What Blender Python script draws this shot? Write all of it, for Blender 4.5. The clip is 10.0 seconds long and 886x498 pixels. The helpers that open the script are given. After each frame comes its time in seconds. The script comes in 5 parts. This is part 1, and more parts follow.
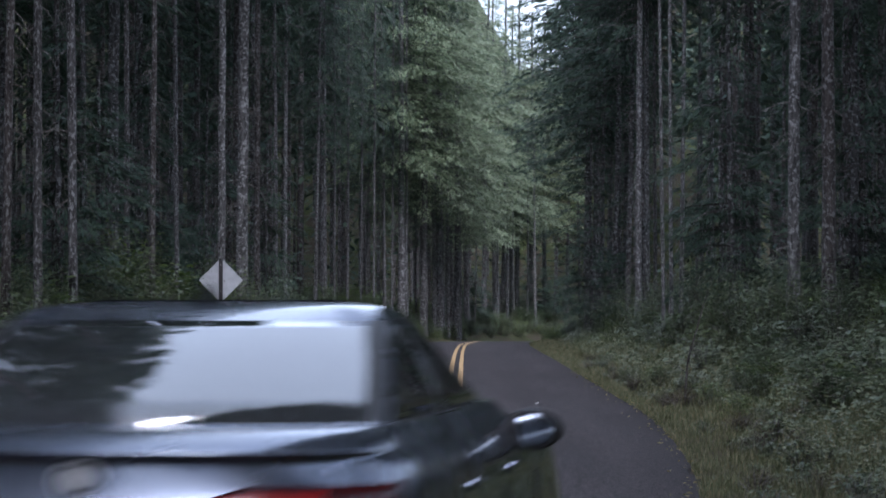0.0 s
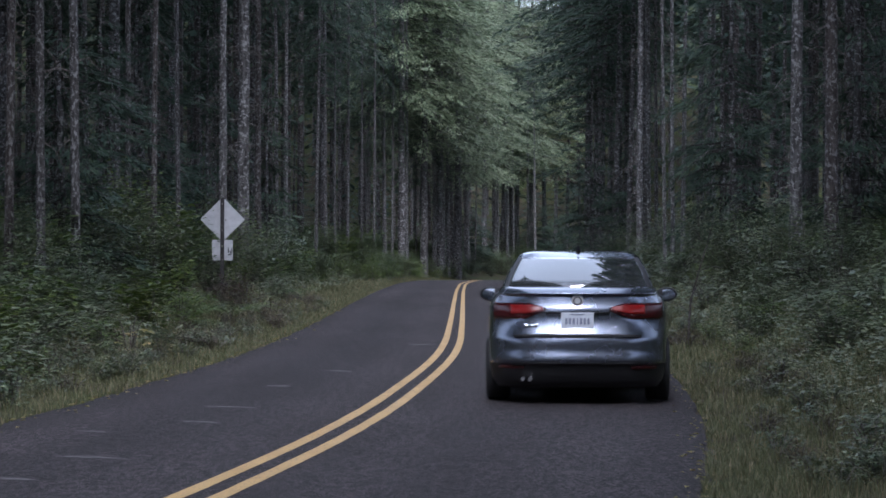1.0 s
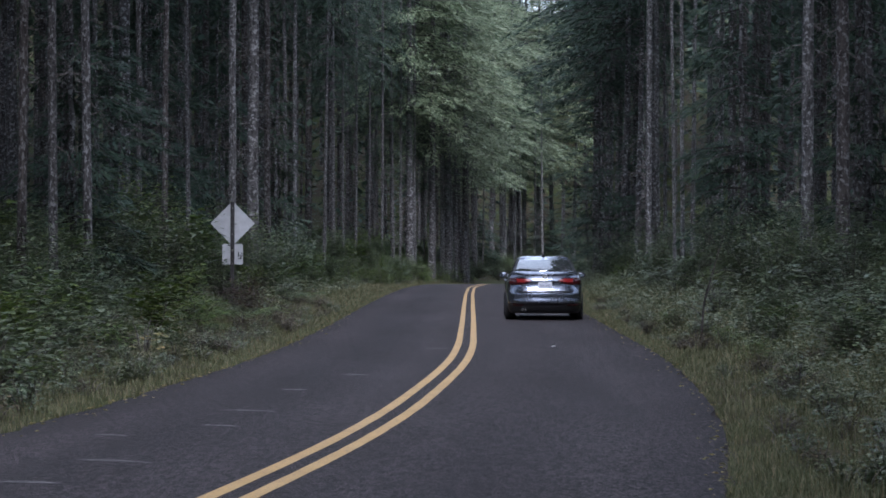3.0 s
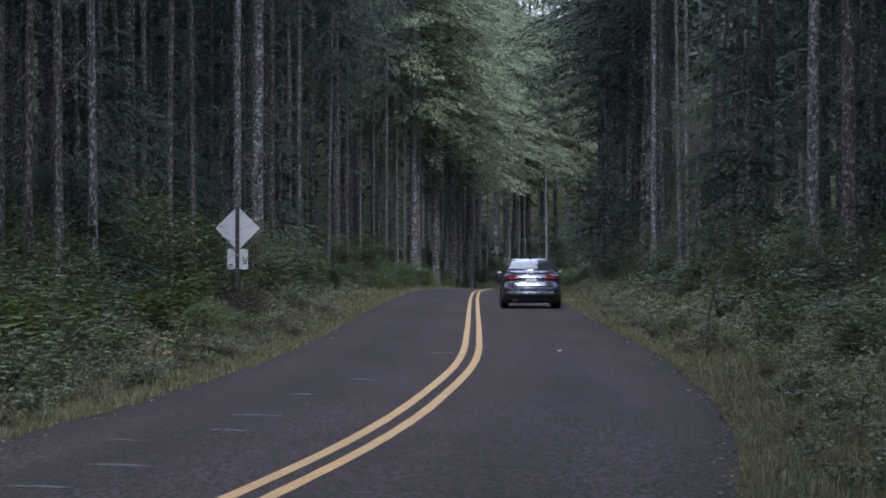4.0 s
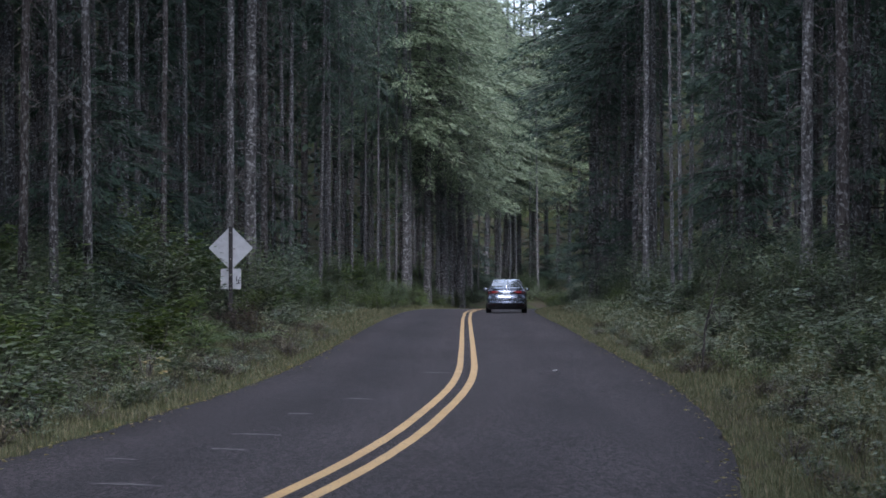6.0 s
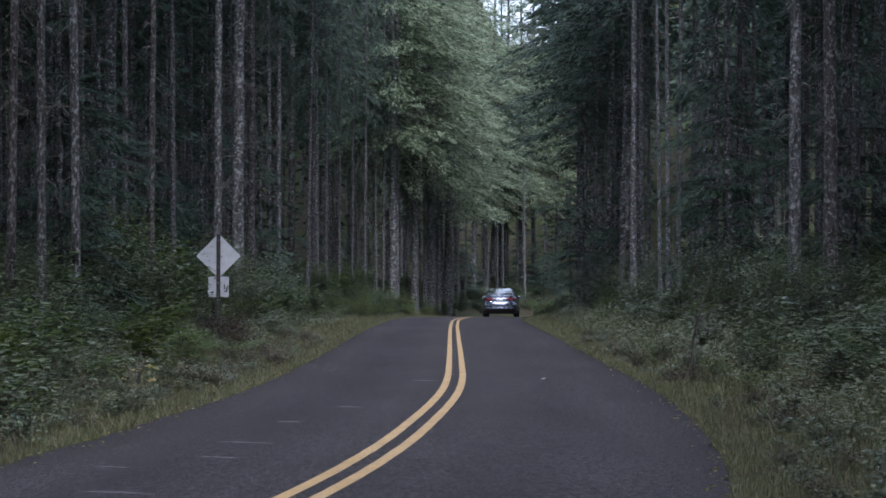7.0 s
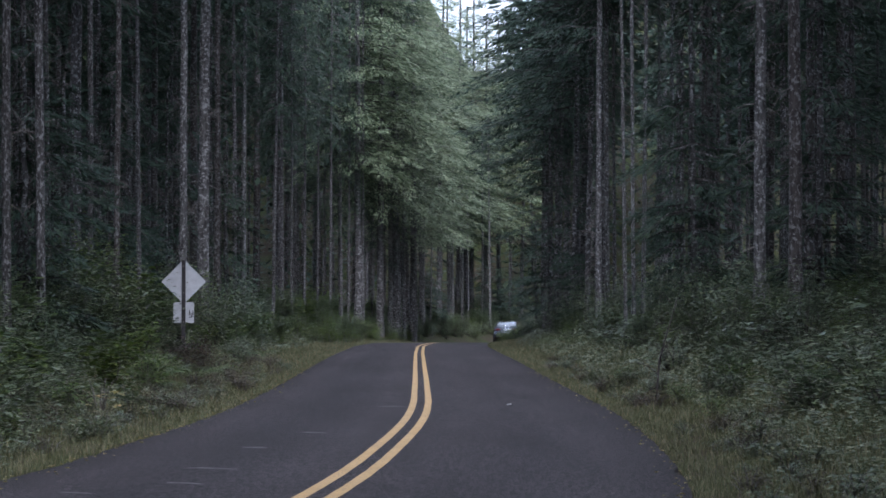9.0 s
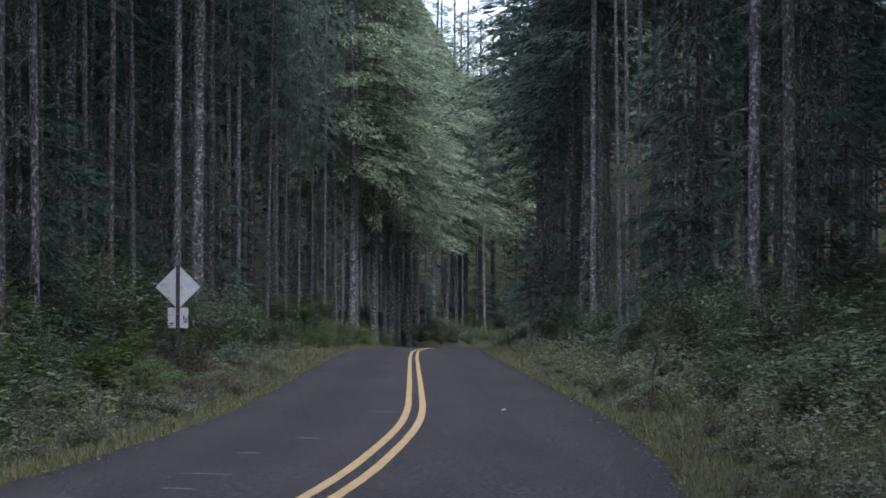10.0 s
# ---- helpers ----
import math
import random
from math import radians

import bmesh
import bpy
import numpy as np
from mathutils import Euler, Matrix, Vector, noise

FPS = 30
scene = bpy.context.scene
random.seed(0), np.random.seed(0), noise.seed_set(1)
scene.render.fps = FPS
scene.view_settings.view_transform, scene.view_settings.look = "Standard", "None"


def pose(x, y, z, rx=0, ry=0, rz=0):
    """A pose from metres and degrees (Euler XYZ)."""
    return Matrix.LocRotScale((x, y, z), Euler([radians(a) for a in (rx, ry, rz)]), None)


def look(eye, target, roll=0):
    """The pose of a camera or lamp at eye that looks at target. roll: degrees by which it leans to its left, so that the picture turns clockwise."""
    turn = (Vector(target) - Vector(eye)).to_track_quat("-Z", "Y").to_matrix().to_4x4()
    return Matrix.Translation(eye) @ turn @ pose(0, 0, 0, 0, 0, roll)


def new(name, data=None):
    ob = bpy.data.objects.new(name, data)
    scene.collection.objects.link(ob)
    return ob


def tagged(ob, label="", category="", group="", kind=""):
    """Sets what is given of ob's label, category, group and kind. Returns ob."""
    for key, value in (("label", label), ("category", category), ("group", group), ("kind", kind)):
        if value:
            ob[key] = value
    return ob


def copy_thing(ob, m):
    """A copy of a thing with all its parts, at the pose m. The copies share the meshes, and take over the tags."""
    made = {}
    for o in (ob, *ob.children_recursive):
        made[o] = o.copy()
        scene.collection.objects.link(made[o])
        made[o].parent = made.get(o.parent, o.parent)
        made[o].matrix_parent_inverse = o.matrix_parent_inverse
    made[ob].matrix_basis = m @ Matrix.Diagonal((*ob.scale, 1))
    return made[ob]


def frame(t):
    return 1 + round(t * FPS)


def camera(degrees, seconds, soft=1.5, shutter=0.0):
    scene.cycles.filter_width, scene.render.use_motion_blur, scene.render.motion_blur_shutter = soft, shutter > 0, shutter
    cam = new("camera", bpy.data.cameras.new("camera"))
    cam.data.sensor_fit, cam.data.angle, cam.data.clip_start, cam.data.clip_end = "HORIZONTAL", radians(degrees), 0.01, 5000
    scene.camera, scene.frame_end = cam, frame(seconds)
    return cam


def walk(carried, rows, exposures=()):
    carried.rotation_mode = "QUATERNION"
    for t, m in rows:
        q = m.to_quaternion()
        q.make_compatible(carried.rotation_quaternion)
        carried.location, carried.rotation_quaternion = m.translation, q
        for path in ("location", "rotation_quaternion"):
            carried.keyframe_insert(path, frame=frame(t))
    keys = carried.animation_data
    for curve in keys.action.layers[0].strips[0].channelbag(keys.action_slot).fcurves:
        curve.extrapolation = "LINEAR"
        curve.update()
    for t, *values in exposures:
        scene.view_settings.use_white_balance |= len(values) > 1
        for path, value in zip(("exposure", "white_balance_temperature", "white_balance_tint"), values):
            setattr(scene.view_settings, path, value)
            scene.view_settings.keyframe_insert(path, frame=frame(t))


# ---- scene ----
# ---- camera ----
cam = camera(18.55, 10.0, soft=1.7, shutter=0.5)

EYE = 1.45          # height of the lens above the road
# seconds, sideways shift, lift, turn to the right, tilt downwards, roll (degrees)
PATH = [
    (0.0, 0.237, -0.008, 0.1555, -1.0614, 0.1037),
    (0.1, 0.227, -0.004, 0.1590, -0.8780, 0.1040),
    (0.2, 0.217, 0.000, 0.1620, -0.6850, 0.1045),
    (0.3, 0.208, 0.004, 0.1650, -0.5400, 0.1050),
    (0.4, 0.199, 0.007, 0.1680, -0.3850, 0.1053),
    (0.5, 0.190, 0.010, 0.1705, -0.2748, 0.1056),
    (0.6, 0.185, 0.011, 0.1720, -0.1480, 0.1080),
    (0.7, 0.181, 0.011, 0.1730, -0.0920, 0.1100),
    (0.8, 0.178, 0.012, 0.1740, 0.0500, 0.1130),
    (0.9, 0.174, 0.012, 0.1750, 0.1550, 0.1160),
    (1.0, 0.171, 0.012, 0.1759, 0.2400, 0.1100),
    (1.2, 0.160, 0.012, 0.1770, 0.2250, 0.0970),
    (1.5, 0.143, 0.012, 0.1783, 0.1588, 0.0776),
    (2.0, 0.116, 0.009, 0.1738, 0.1241, 0.0520),
    (2.5, 0.085, 0.008, 0.1166, 0.1777, 0.0600),
    (4.0, 0.021, 0.000, -0.0263, 0.0523, -0.0100),
    (4.5, 0.000, 0.000, 0.0000, 0.0000, -0.0050),
    (5.0, -0.019, -0.007, 0.0268, -0.1137, -0.0150),
    (5.5, -0.045, -0.008, 0.1021, -0.2515, -0.0105),
    (7.0, -0.095, -0.007, 0.4622, -0.5429, 0.0431),
    (7.5, -0.103, -0.007, 0.7177, -0.6139, 0.0577),
    (8.0, -0.104, -0.008, 0.9591, -0.7788, 0.0640),
    (8.5, -0.104, -0.010, 1.1092, -1.0023, 0.0750),
    (9.0, -0.104, -0.009, 1.1976, -1.0897, 0.0523),
    (9.5, -0.104, -0.009, 1.2516, -1.1479, 0.0300),
    (10.0, -0.105, -0.008, 1.3176, -1.1998, 0.0560),
]
walk(cam, [(t, pose(x, 0, EYE + z, 90.31 - down, 0, -turn) @ pose(0, 0, 0, 0, 0, roll))
           for t, x, z, turn, down, roll in PATH],
     exposures=[(0.0, 0.98, 5620, 18), (10.0, 0.98, 5620, 18)])

# ---- light: an overcast evening sky over a road between tall trees ----
world = bpy.data.worlds.new("sky")
scene.world = world
world.use_nodes = True
wn = world.node_tree
sky = wn.nodes.new("ShaderNodeTexSky")
sky.sky_type = "NISHITA"
sky.sun_disc = False
sky.sun_elevation, sky.sun_rotation = radians(47), radians(179)
sky.dust_density, sky.air_density = 2.0, 1.2
cloud = wn.nodes.new("ShaderNodeMix")       # an even layer of cloud before the blue
cloud.data_type = "RGBA"
cloud.inputs[0].default_value = 0.6
cloud.inputs[7].default_value = (7.0, 7.6, 8.2, 1)
wn.links.new(sky.outputs[0], cloud.inputs[6])
wn.links.new(cloud.outputs[2], wn.nodes["Background"].inputs[0])
wn.nodes["Background"].inputs[1].default_value = 0.15

sun = new("sun", bpy.data.lights.new("sun", "SUN"))
sun.data.energy, sun.data.angle, sun.data.color = 1.9, radians(25), (1.0, 0.98, 0.95)
# the brightest part of the sky lies behind the camera, along the opening over the road
sun.matrix_world = look((1, -60, 66), (0, 0, 0))


# ---- materials ----
class Mat:
    """A small builder for procedural materials."""

    def __init__(self, name, rough=0.8, metal=0.0, spec=0.5):
        self.m = bpy.data.materials.new(name)
        self.m.use_nodes = True
        self.t = self.m.node_tree
        self.b = self.t.nodes["Principled BSDF"]
        self.b.inputs["Roughness"].default_value = rough
        self.b.inputs["Metallic"].default_value = metal
        self.b.inputs["Specular IOR Level"].default_value = spec
        self.co = self.t.nodes.new("ShaderNodeTexCoord").outputs["Object"]

    def node(self, kind, **inputs):
        n = self.t.nodes.new(kind)
        for k, v in inputs.items():
            socket = n.inputs[k.replace("_", " ")]
            if isinstance(v, bpy.types.NodeSocket):
                self.t.links.new(v, socket)
            else:
                socket.default_value = v
        return n

    def stretch(self, x, y, z):
        n = self.node("ShaderNodeMapping", Vector=self.co)
        n.inputs["Scale"].default_value = (x, y, z)
        return n.outputs[0]

    def noise(self, scale, detail=4.0, vector=None, rough=0.55):
        return self.node("ShaderNodeTexNoise", Vector=vector or self.co, Scale=scale, Detail=detail, Roughness=rough).outputs[0]

    def ramp(self, fac, *stops):
        n = self.node("ShaderNodeValToRGB", Fac=fac)
        r = n.color_ramp.elements
        while len(r) < len(stops):
            r.new(0.5)
        for e, (p, c) in zip(r, stops):
            e.position, e.color = p, (*c, 1)
        return n.outputs[0]

    def mix(self, fac, a, b, how="MIX"):
        n = self.t.nodes.new("ShaderNodeMix")
        n.data_type, n.blend_type = "RGBA", how
        for sock, v in ((n.inputs[0], fac), (n.inputs[6], a), (n.inputs[7], b)):
            if isinstance(v, bpy.types.NodeSocket):
                self.t.links.new(v, sock)
            elif isinstance(v, (int, float)):
                sock.default_value = v
            else:
                sock.default_value = (*v, 1)
        return n.outputs[2]

    def island(self):
        return self.node("ShaderNodeNewGeometry").outputs["Random Per Island"]

    def each(self):
        return self.node("ShaderNodeObjectInfo").outputs["Random"]

    def colour(self, v):
        if isinstance(v, bpy.types.NodeSocket):
            self.t.links.new(v, self.b.inputs["Base Color"])
        else:
            self.b.inputs["Base Color"].default_value = (*v, 1)
        return self

    def bump(self, height, strength=0.5, distance=0.02):
        n = self.node("ShaderNodeBump", Height=height, Strength=strength, Distance=distance)
        self.t.links.new(n.outputs[0], self.b.inputs["Normal"])
        return self

    def rough(self, fac, lo, hi):
        n = self.node("ShaderNodeMapRange", Value=fac, To_Min=lo, To_Max=hi)
        self.t.links.new(n.outputs[0], self.b.inputs["Roughness"])
        return self


def asphalt():
    """Worn chip-seal: coarse grit, darker oil strips down the middle of each lane, polished wheel tracks and a crumbled dark edge."""
    k = Mat("asphalt", 0.85, 0, 0.35)
    grit, lump, patch = k.noise(70, 2, None, 0.6), k.noise(22, 4, k.stretch(1, 0.3, 1), 0.7), k.noise(0.35, 5, k.stretch(1, 0.25, 1))
    fine = k.ramp(grit, (0.41, (0.004, 0.0034, 0.0036)), (0.50, (0.0185, 0.0157, 0.0166)), (0.59, (0.150, 0.130, 0.133)))
    fine = k.mix(0.9, fine, k.ramp(lump, (0.40, (0.2, 0.19, 0.2)), (0.60, (1.3, 1.25, 1.27))), "MULTIPLY")
    worn = k.mix(k.ramp(patch, (0.42, (0, 0, 0)), (0.66, (0.45, 0.45, 0.45))), fine, (0.028, 0.0243, 0.0255))
    lane = k.node("ShaderNodeSeparateXYZ", Vector=k.t.nodes["Texture Coordinate"].outputs["UV"]).outputs[0]
    wander = k.noise(0.5, 5, k.stretch(1, 0.12, 1))
    shifted = k.node("ShaderNodeMath", Value=lane)
    shifted.inputs[1].default_value = 0.0
    wob = k.node("ShaderNodeMapRange", Value=wander, To_Min=-0.05, To_Max=0.05)
    k.t.links.new(wob.outputs[0], shifted.inputs[1])
    # 0 and 1 are the two edges of the asphalt
    tone = k.ramp(shifted.outputs[0], (0.0, (0.45, 0.44, 0.43)), (0.035, (0.72, 0.7, 0.69)), (0.11, (1.08, 1.06, 1.06)), (0.22, (0.66, 0.65, 0.65)), (0.30, (0.74, 0.73, 0.73)), (0.40, (1.08, 1.07, 1.07)),
                  (0.50, (0.88, 0.88, 0.88)), (0.60, (1.15, 1.13, 1.12)), (0.73, (0.9, 0.88, 0.88)), (0.85, (1.2, 1.18, 1.17)), (0.955, (0.9, 0.87, 0.86)), (1.0, (0.48, 0.46, 0.45)))
    c = k.mix(k.ramp(k.noise(0.9, 5, k.stretch(1, 0.08, 1)), (0.3, (0.55, 0.55, 0.55)), (0.6, (1, 1, 1))), worn, tone, "MULTIPLY")
    streak = k.noise(1.3, 6, k.stretch(1, 0.04, 1))
    c = k.mix(k.ramp(streak, (0.48, (0, 0, 0)), (0.64, (0.4, 0.4, 0.4))), c, (0.024, 0.0205, 0.0213))
    return k.colour(c).bump(grit, 0.9, 0.02).rough(patch, 0.7, 0.92).m


def yellow_paint():
    k = Mat("road_line_paint", 0.6)
    wear, blot = k.noise(45, 4), k.noise(1.2, 5)
    base = k.ramp(blot, (0.3, (0.46, 0.28, 0.085)), (0.7, (0.58, 0.375, 0.135)))
    c = k.mix(k.ramp(wear, (0.52, (0, 0, 0)), (0.66, (0.7, 0.7, 0.7))), base, (0.10, 0.09, 0.08))
    return k.colour(c).bump(wear, 0.5, 0.006).m


def scuff_paint():
    k = Mat("pale_scuff", 0.8)
    return k.colour(k.ramp(k.noise(14, 5), (0.42, (0.05, 0.045, 0.047)), (0.6, (0.15, 0.14, 0.14)))).m


def forest_soil():
    k = Mat("forest_soil", 0.95, 0, 0.2)
    big, small = k.noise(0.5, 5), k.noise(22, 4)
    earth = k.ramp(small, (0.3, (0.022, 0.017, 0.011)), (0.7, (0.075, 0.058, 0.036)))
    moss = k.ramp(small, (0.3, (0.02, 0.028, 0.008)), (0.7, (0.07, 0.085, 0.026)))
    return k.colour(k.mix(k.ramp(big, (0.4, (0, 0, 0)), (0.6, (1, 1, 1))), earth, moss)).bump(small, 0.8, 0.05).m


def bark(name, dark, pale, lichen):
    k = Mat(name, 0.92, 0, 0.25)
    plates = k.noise(7, 6, k.stretch(1.6, 1.6, 0.35))
    fine = k.noise(38, 4, k.stretch(1, 1, 0.3))
    blot = k.noise(9, 5, k.stretch(1.0, 1.0, 1.1), 0.7)
    base = k.ramp(plates, (0.35, dark), (0.68, pale))
    c = k.mix(k.ramp(blot, (0.52, (0, 0, 0)), (0.59, (0.9, 0.9, 0.9))), base, lichen)
    c = k.mix(0.5, c, k.ramp(fine, (0.3, (0.35, 0.35, 0.35)), (0.7, (1, 1, 1))), "MULTIPLY")
    c = k.mix(0.45, c, k.ramp(k.each(), (0.0, (0.6, 0.58, 0.56)), (1.0, (1.0, 1.0, 1.0))), "MULTIPLY")
    return k.colour(c).bump(plates, 0.9, 0.03).m


def leaves(name, dark, mid, light, rough=0.55, glow=0.25):
    """Foliage that differs leaf by leaf and plant by plant, and lets some light through."""
    k = Mat(name, rough, 0, 0.4)
    c = k.ramp(k.island(), (0.0, dark), (0.55, mid), (1.0, light))
    c = k.mix(0.5, c, k.ramp(k.each(), (0.0, (0.62, 0.72, 0.62)), (0.5, (1.0, 1.0, 1.0)), (1.0, (1.15, 1.05, 0.75))), "MULTIPLY")
    k.colour(c)
    thin = k.node("ShaderNodeBsdfTranslucent")
    k.t.links.new(c, thin.inputs[0])
    both = k.node("ShaderNodeMixShader", Fac=glow)
    k.t.links.new(k.b.outputs[0], both.inputs[1])
    k.t.links.new(thin.outputs[0], both.inputs[2])
    k.t.links.new(both.outputs[0], k.t.nodes["Material Output"].inputs[0])
    return k.m


def plain(name, c, rough=0.5, metal=0.0, grain=0.15, scale=30.0, coat=0.0):
    k = Mat(name, rough, metal)
    n = k.noise(scale, 4)
    lo, hi = tuple(v * (1 - grain) for v in c), tuple(min(1, v * (1 + grain)) for v in c)
    k.colour(k.ramp(n, (0.3, lo), (0.7, hi))).rough(n, rough * 0.85, min(1, rough * 1.15))
    k.b.inputs["Coat Weight"].default_value = coat
    k.b.inputs["Coat Roughness"].default_value = 0.04
    return k.m


def glass(name, tint, amount, shine_index=2.1):
    """Tinted car glass: dark and clear straight on, a mirror at a low angle."""
    k = Mat(name, 0.02)
    k.b.inputs["Base Color"].default_value = (*tint, 1)
    k.b.inputs["Transmission Weight"].default_value = amount
    k.b.inputs["IOR"].default_value = 1.5
    shine = k.node("ShaderNodeBsdfGlossy", Roughness=0.015)
    fres = k.node("ShaderNodeFresnel", IOR=shine_index)
    both = k.node("ShaderNodeMixShader", Fac=fres.outputs[0])
    k.t.links.new(k.b.outputs[0], both.inputs[1])
    k.t.links.new(shine.outputs[0], both.inputs[2])
    k.t.links.new(both.outputs[0], k.t.nodes["Material Output"].inputs[0])
    return k.m


M_ASPHALT, M_YELLOW, M_SCUFF, M_SOIL = asphalt(), yellow_paint(), scuff_paint(), forest_soil()
M_BARK = bark("grey_bark", (0.036, 0.033, 0.033), (0.145, 0.137, 0.136), (0.38, 0.38, 0.38))
M_BARK_PALE = bark("pale_lichen_bark", (0.055, 0.052, 0.052), (0.205, 0.2, 0.197), (0.48, 0.48, 0.48))
M_BARK_DARK = bark("brown_bark", (0.032, 0.027, 0.026), (0.122, 0.106, 0.10), (0.29, 0.285, 0.28))
M_TWIG = bark("dead_twig_bark", (0.08, 0.07, 0.063), (0.23, 0.205, 0.19), (0.36, 0.35, 0.34))
M_NEEDLE = leaves("conifer_needles", (0.018, 0.036, 0.026), (0.037, 0.069, 0.047), (0.072, 0.108, 0.066), 0.6, 0.2)
# lighter copy of the needles: light from the sky gap put into the colour
M_NEEDLE_LIT = leaves("lit_conifer_needles", (0.088, 0.125, 0.072), (0.215, 0.268, 0.158), (0.42, 0.47, 0.31), 0.6, 0.35)
M_SHRUB = leaves("shrub_leaves", (0.040, 0.063, 0.030), (0.088, 0.124, 0.060), (0.19, 0.22, 0.12), 0.36)
M_BRAMBLE = leaves("bramble_leaves", (0.056, 0.084, 0.046), (0.120, 0.158, 0.085), (0.27, 0.30, 0.20), 0.36)
M_LIME = leaves("young_leaves", (0.05, 0.085, 0.02), (0.10, 0.15, 0.035), (0.17, 0.21, 0.06), 0.5, 0.35)
M_AUTUMN = leaves("autumn_leaves", (0.13, 0.12, 0.03), (0.30, 0.26, 0.08), (0.42, 0.32, 0.16), 0.5, 0.3)
M_GRASS = leaves("grass_blades", (0.058, 0.075, 0.036), (0.126, 0.138, 0.072), (0.25, 0.215, 0.135), 0.65, 0.25)
M_RUSSET = leaves("russet_leaves", (0.02, 0.014, 0.012), (0.05, 0.03, 0.025), (0.09, 0.055, 0.04), 0.6)
M_STRAW = leaves("dry_weeds", (0.045, 0.040, 0.025), (0.09, 0.075, 0.047), (0.16, 0.13, 0.085), 0.7, 0.2)
M_COVER = leaves("bank_leaves", (0.056, 0.081, 0.042), (0.124, 0.158, 0.084), (0.27, 0.29, 0.18), 0.4, 0.25)
M_FERN = leaves("fern_fronds", (0.04, 0.07, 0.02), (0.08, 0.12, 0.035), (0.14, 0.17, 0.06), 0.5, 0.3)

M_PAINT = plain("silver_car_paint", (0.165, 0.187, 0.24), 0.27, 0.88, 0.03, 2.5, 1.0)
M_BLACK = plain("black_plastic", (0.012, 0.012, 0.013), 0.5, 0, 0.2)
M_GAP = plain("dark_gap", (0.006, 0.006, 0.007), 0.7, 0, 0.1)
M_RUBBER = plain("tyre_rubber", (0.014, 0.014, 0.015), 0.8, 0, 0.25)
M_CHROME = plain("chrome", (0.75, 0.76, 0.78), 0.12, 1.0, 0.03)
M_SILVER = plain("silver_emblem", (0.62, 0.63, 0.65), 0.35, 0.4, 0.04)
M_RIM = plain("alloy_rim", (0.35, 0.36, 0.38), 0.3, 0.9, 0.08)
M_RED = plain("red_lamp_lens", (0.15, 0.006, 0.006), 0.3, 0, 0.25, 18, 0.1)
M_RED.node_tree.nodes["Principled BSDF"].inputs["Emission Color"].default_value = (1.0, 0.03, 0.02, 1)      # a faint red emission added to make the lenses more vivid
M_RED.node_tree.nodes["Principled BSDF"].inputs["Emission Strength"].default_value = 0.02
M_RED_DARK = plain("dark_red_lens", (0.04, 0.004, 0.005), 0.25, 0, 0.2, 18, 0.15)
M_PLATE = plain("white_plate_enamel", (0.62, 0.66, 0.72), 0.4, 0, 0.06)
M_PLATE_INK = plain("plate_ink", (0.22, 0.24, 0.32), 0.5, 0, 0.1)
M_SEAT = plain("dark_seat_cloth", (0.02, 0.02, 0.022), 0.9, 0, 0.25)
M_GLASS = glass("tinted_car_glass", (0.35, 0.38, 0.40), 0.9)
M_SIDE_GLASS = glass("dark_side_glass", (0.06, 0.06, 0.065), 0.35, 1.38)
M_MIRROR = plain("mirror_glass", (0.8, 0.82, 0.84), 0.03, 1.0, 0.01)
M_ALU = plain("weathered_aluminium", (0.48, 0.49, 0.51), 0.55, 0.1, 0.12, 7)
M_POST = plain("weathered_sign_post", (0.032, 0.029, 0.03), 0.8, 0, 0.35, 12)
M_BOLT = plain("steel_bolt", (0.22, 0.2, 0.19), 0.5, 0.7, 0.2)
M_PAPER = plain("white_litter", (0.5, 0.5, 0.5), 0.7, 0, 0.1)


# ---- building helpers ----
def mesh_of(name, verts, faces, material, smooth=False):
    me = bpy.data.meshes.new(name)
    me.from_pydata([tuple(v) for v in verts], [], [tuple(f) for f in faces])
    for m in material if isinstance(material, (list, tuple)) else [material]:
        me.materials.append(m)
    if smooth:
        me.polygons.foreach_set("use_smooth", [True] * len(me.polygons))
    me.update()
    return me


def from_bm(name, bm, material, smooth=False):
    me = bpy.data.meshes.new(name)
    bmesh.ops.recalc_face_normals(bm, faces=bm.faces[:])
    bm.to_mesh(me)
    bm.free()
    me.materials.append(material)
    if smooth:
        me.polygons.foreach_set("use_smooth", [True] * len(me.polygons))
    return me


def part(name, data, material=None, parent=None, label="", smooth=False):
    """Links a bmesh or a mesh as one object, under its thing."""
    if isinstance(data, bmesh.types.BMesh):
        data = from_bm(name, data, material, smooth)
    ob = new(name, data)
    ob.parent = parent
    return tagged(ob, label=label)


def box(bm, cx, cy, cz, sx, sy, sz, bevel=0.0, m=None):
    made = bmesh.ops.create_cube(bm, size=1)["verts"]
    bmesh.ops.transform(bm, matrix=(m or Matrix()) @ Matrix.Translation((cx, cy, cz)) @ Matrix.Diagonal((sx, sy, sz, 1)), verts=made)
    if bevel:
        edges = list({e for v in made for e in v.link_edges})
        bmesh.ops.bevel(bm, geom=edges, offset=bevel, segments=2, affect="EDGES", profile=0.5)
    return bm


def disc(bm, m, radius, depth, segments=20, top=None):
    made = bmesh.ops.create_cone(bm, cap_ends=True, segments=segments, radius1=radius, radius2=top if top is not None else radius, depth=depth)["verts"]
    bmesh.ops.transform(bm, matrix=m, verts=made)
    return bm


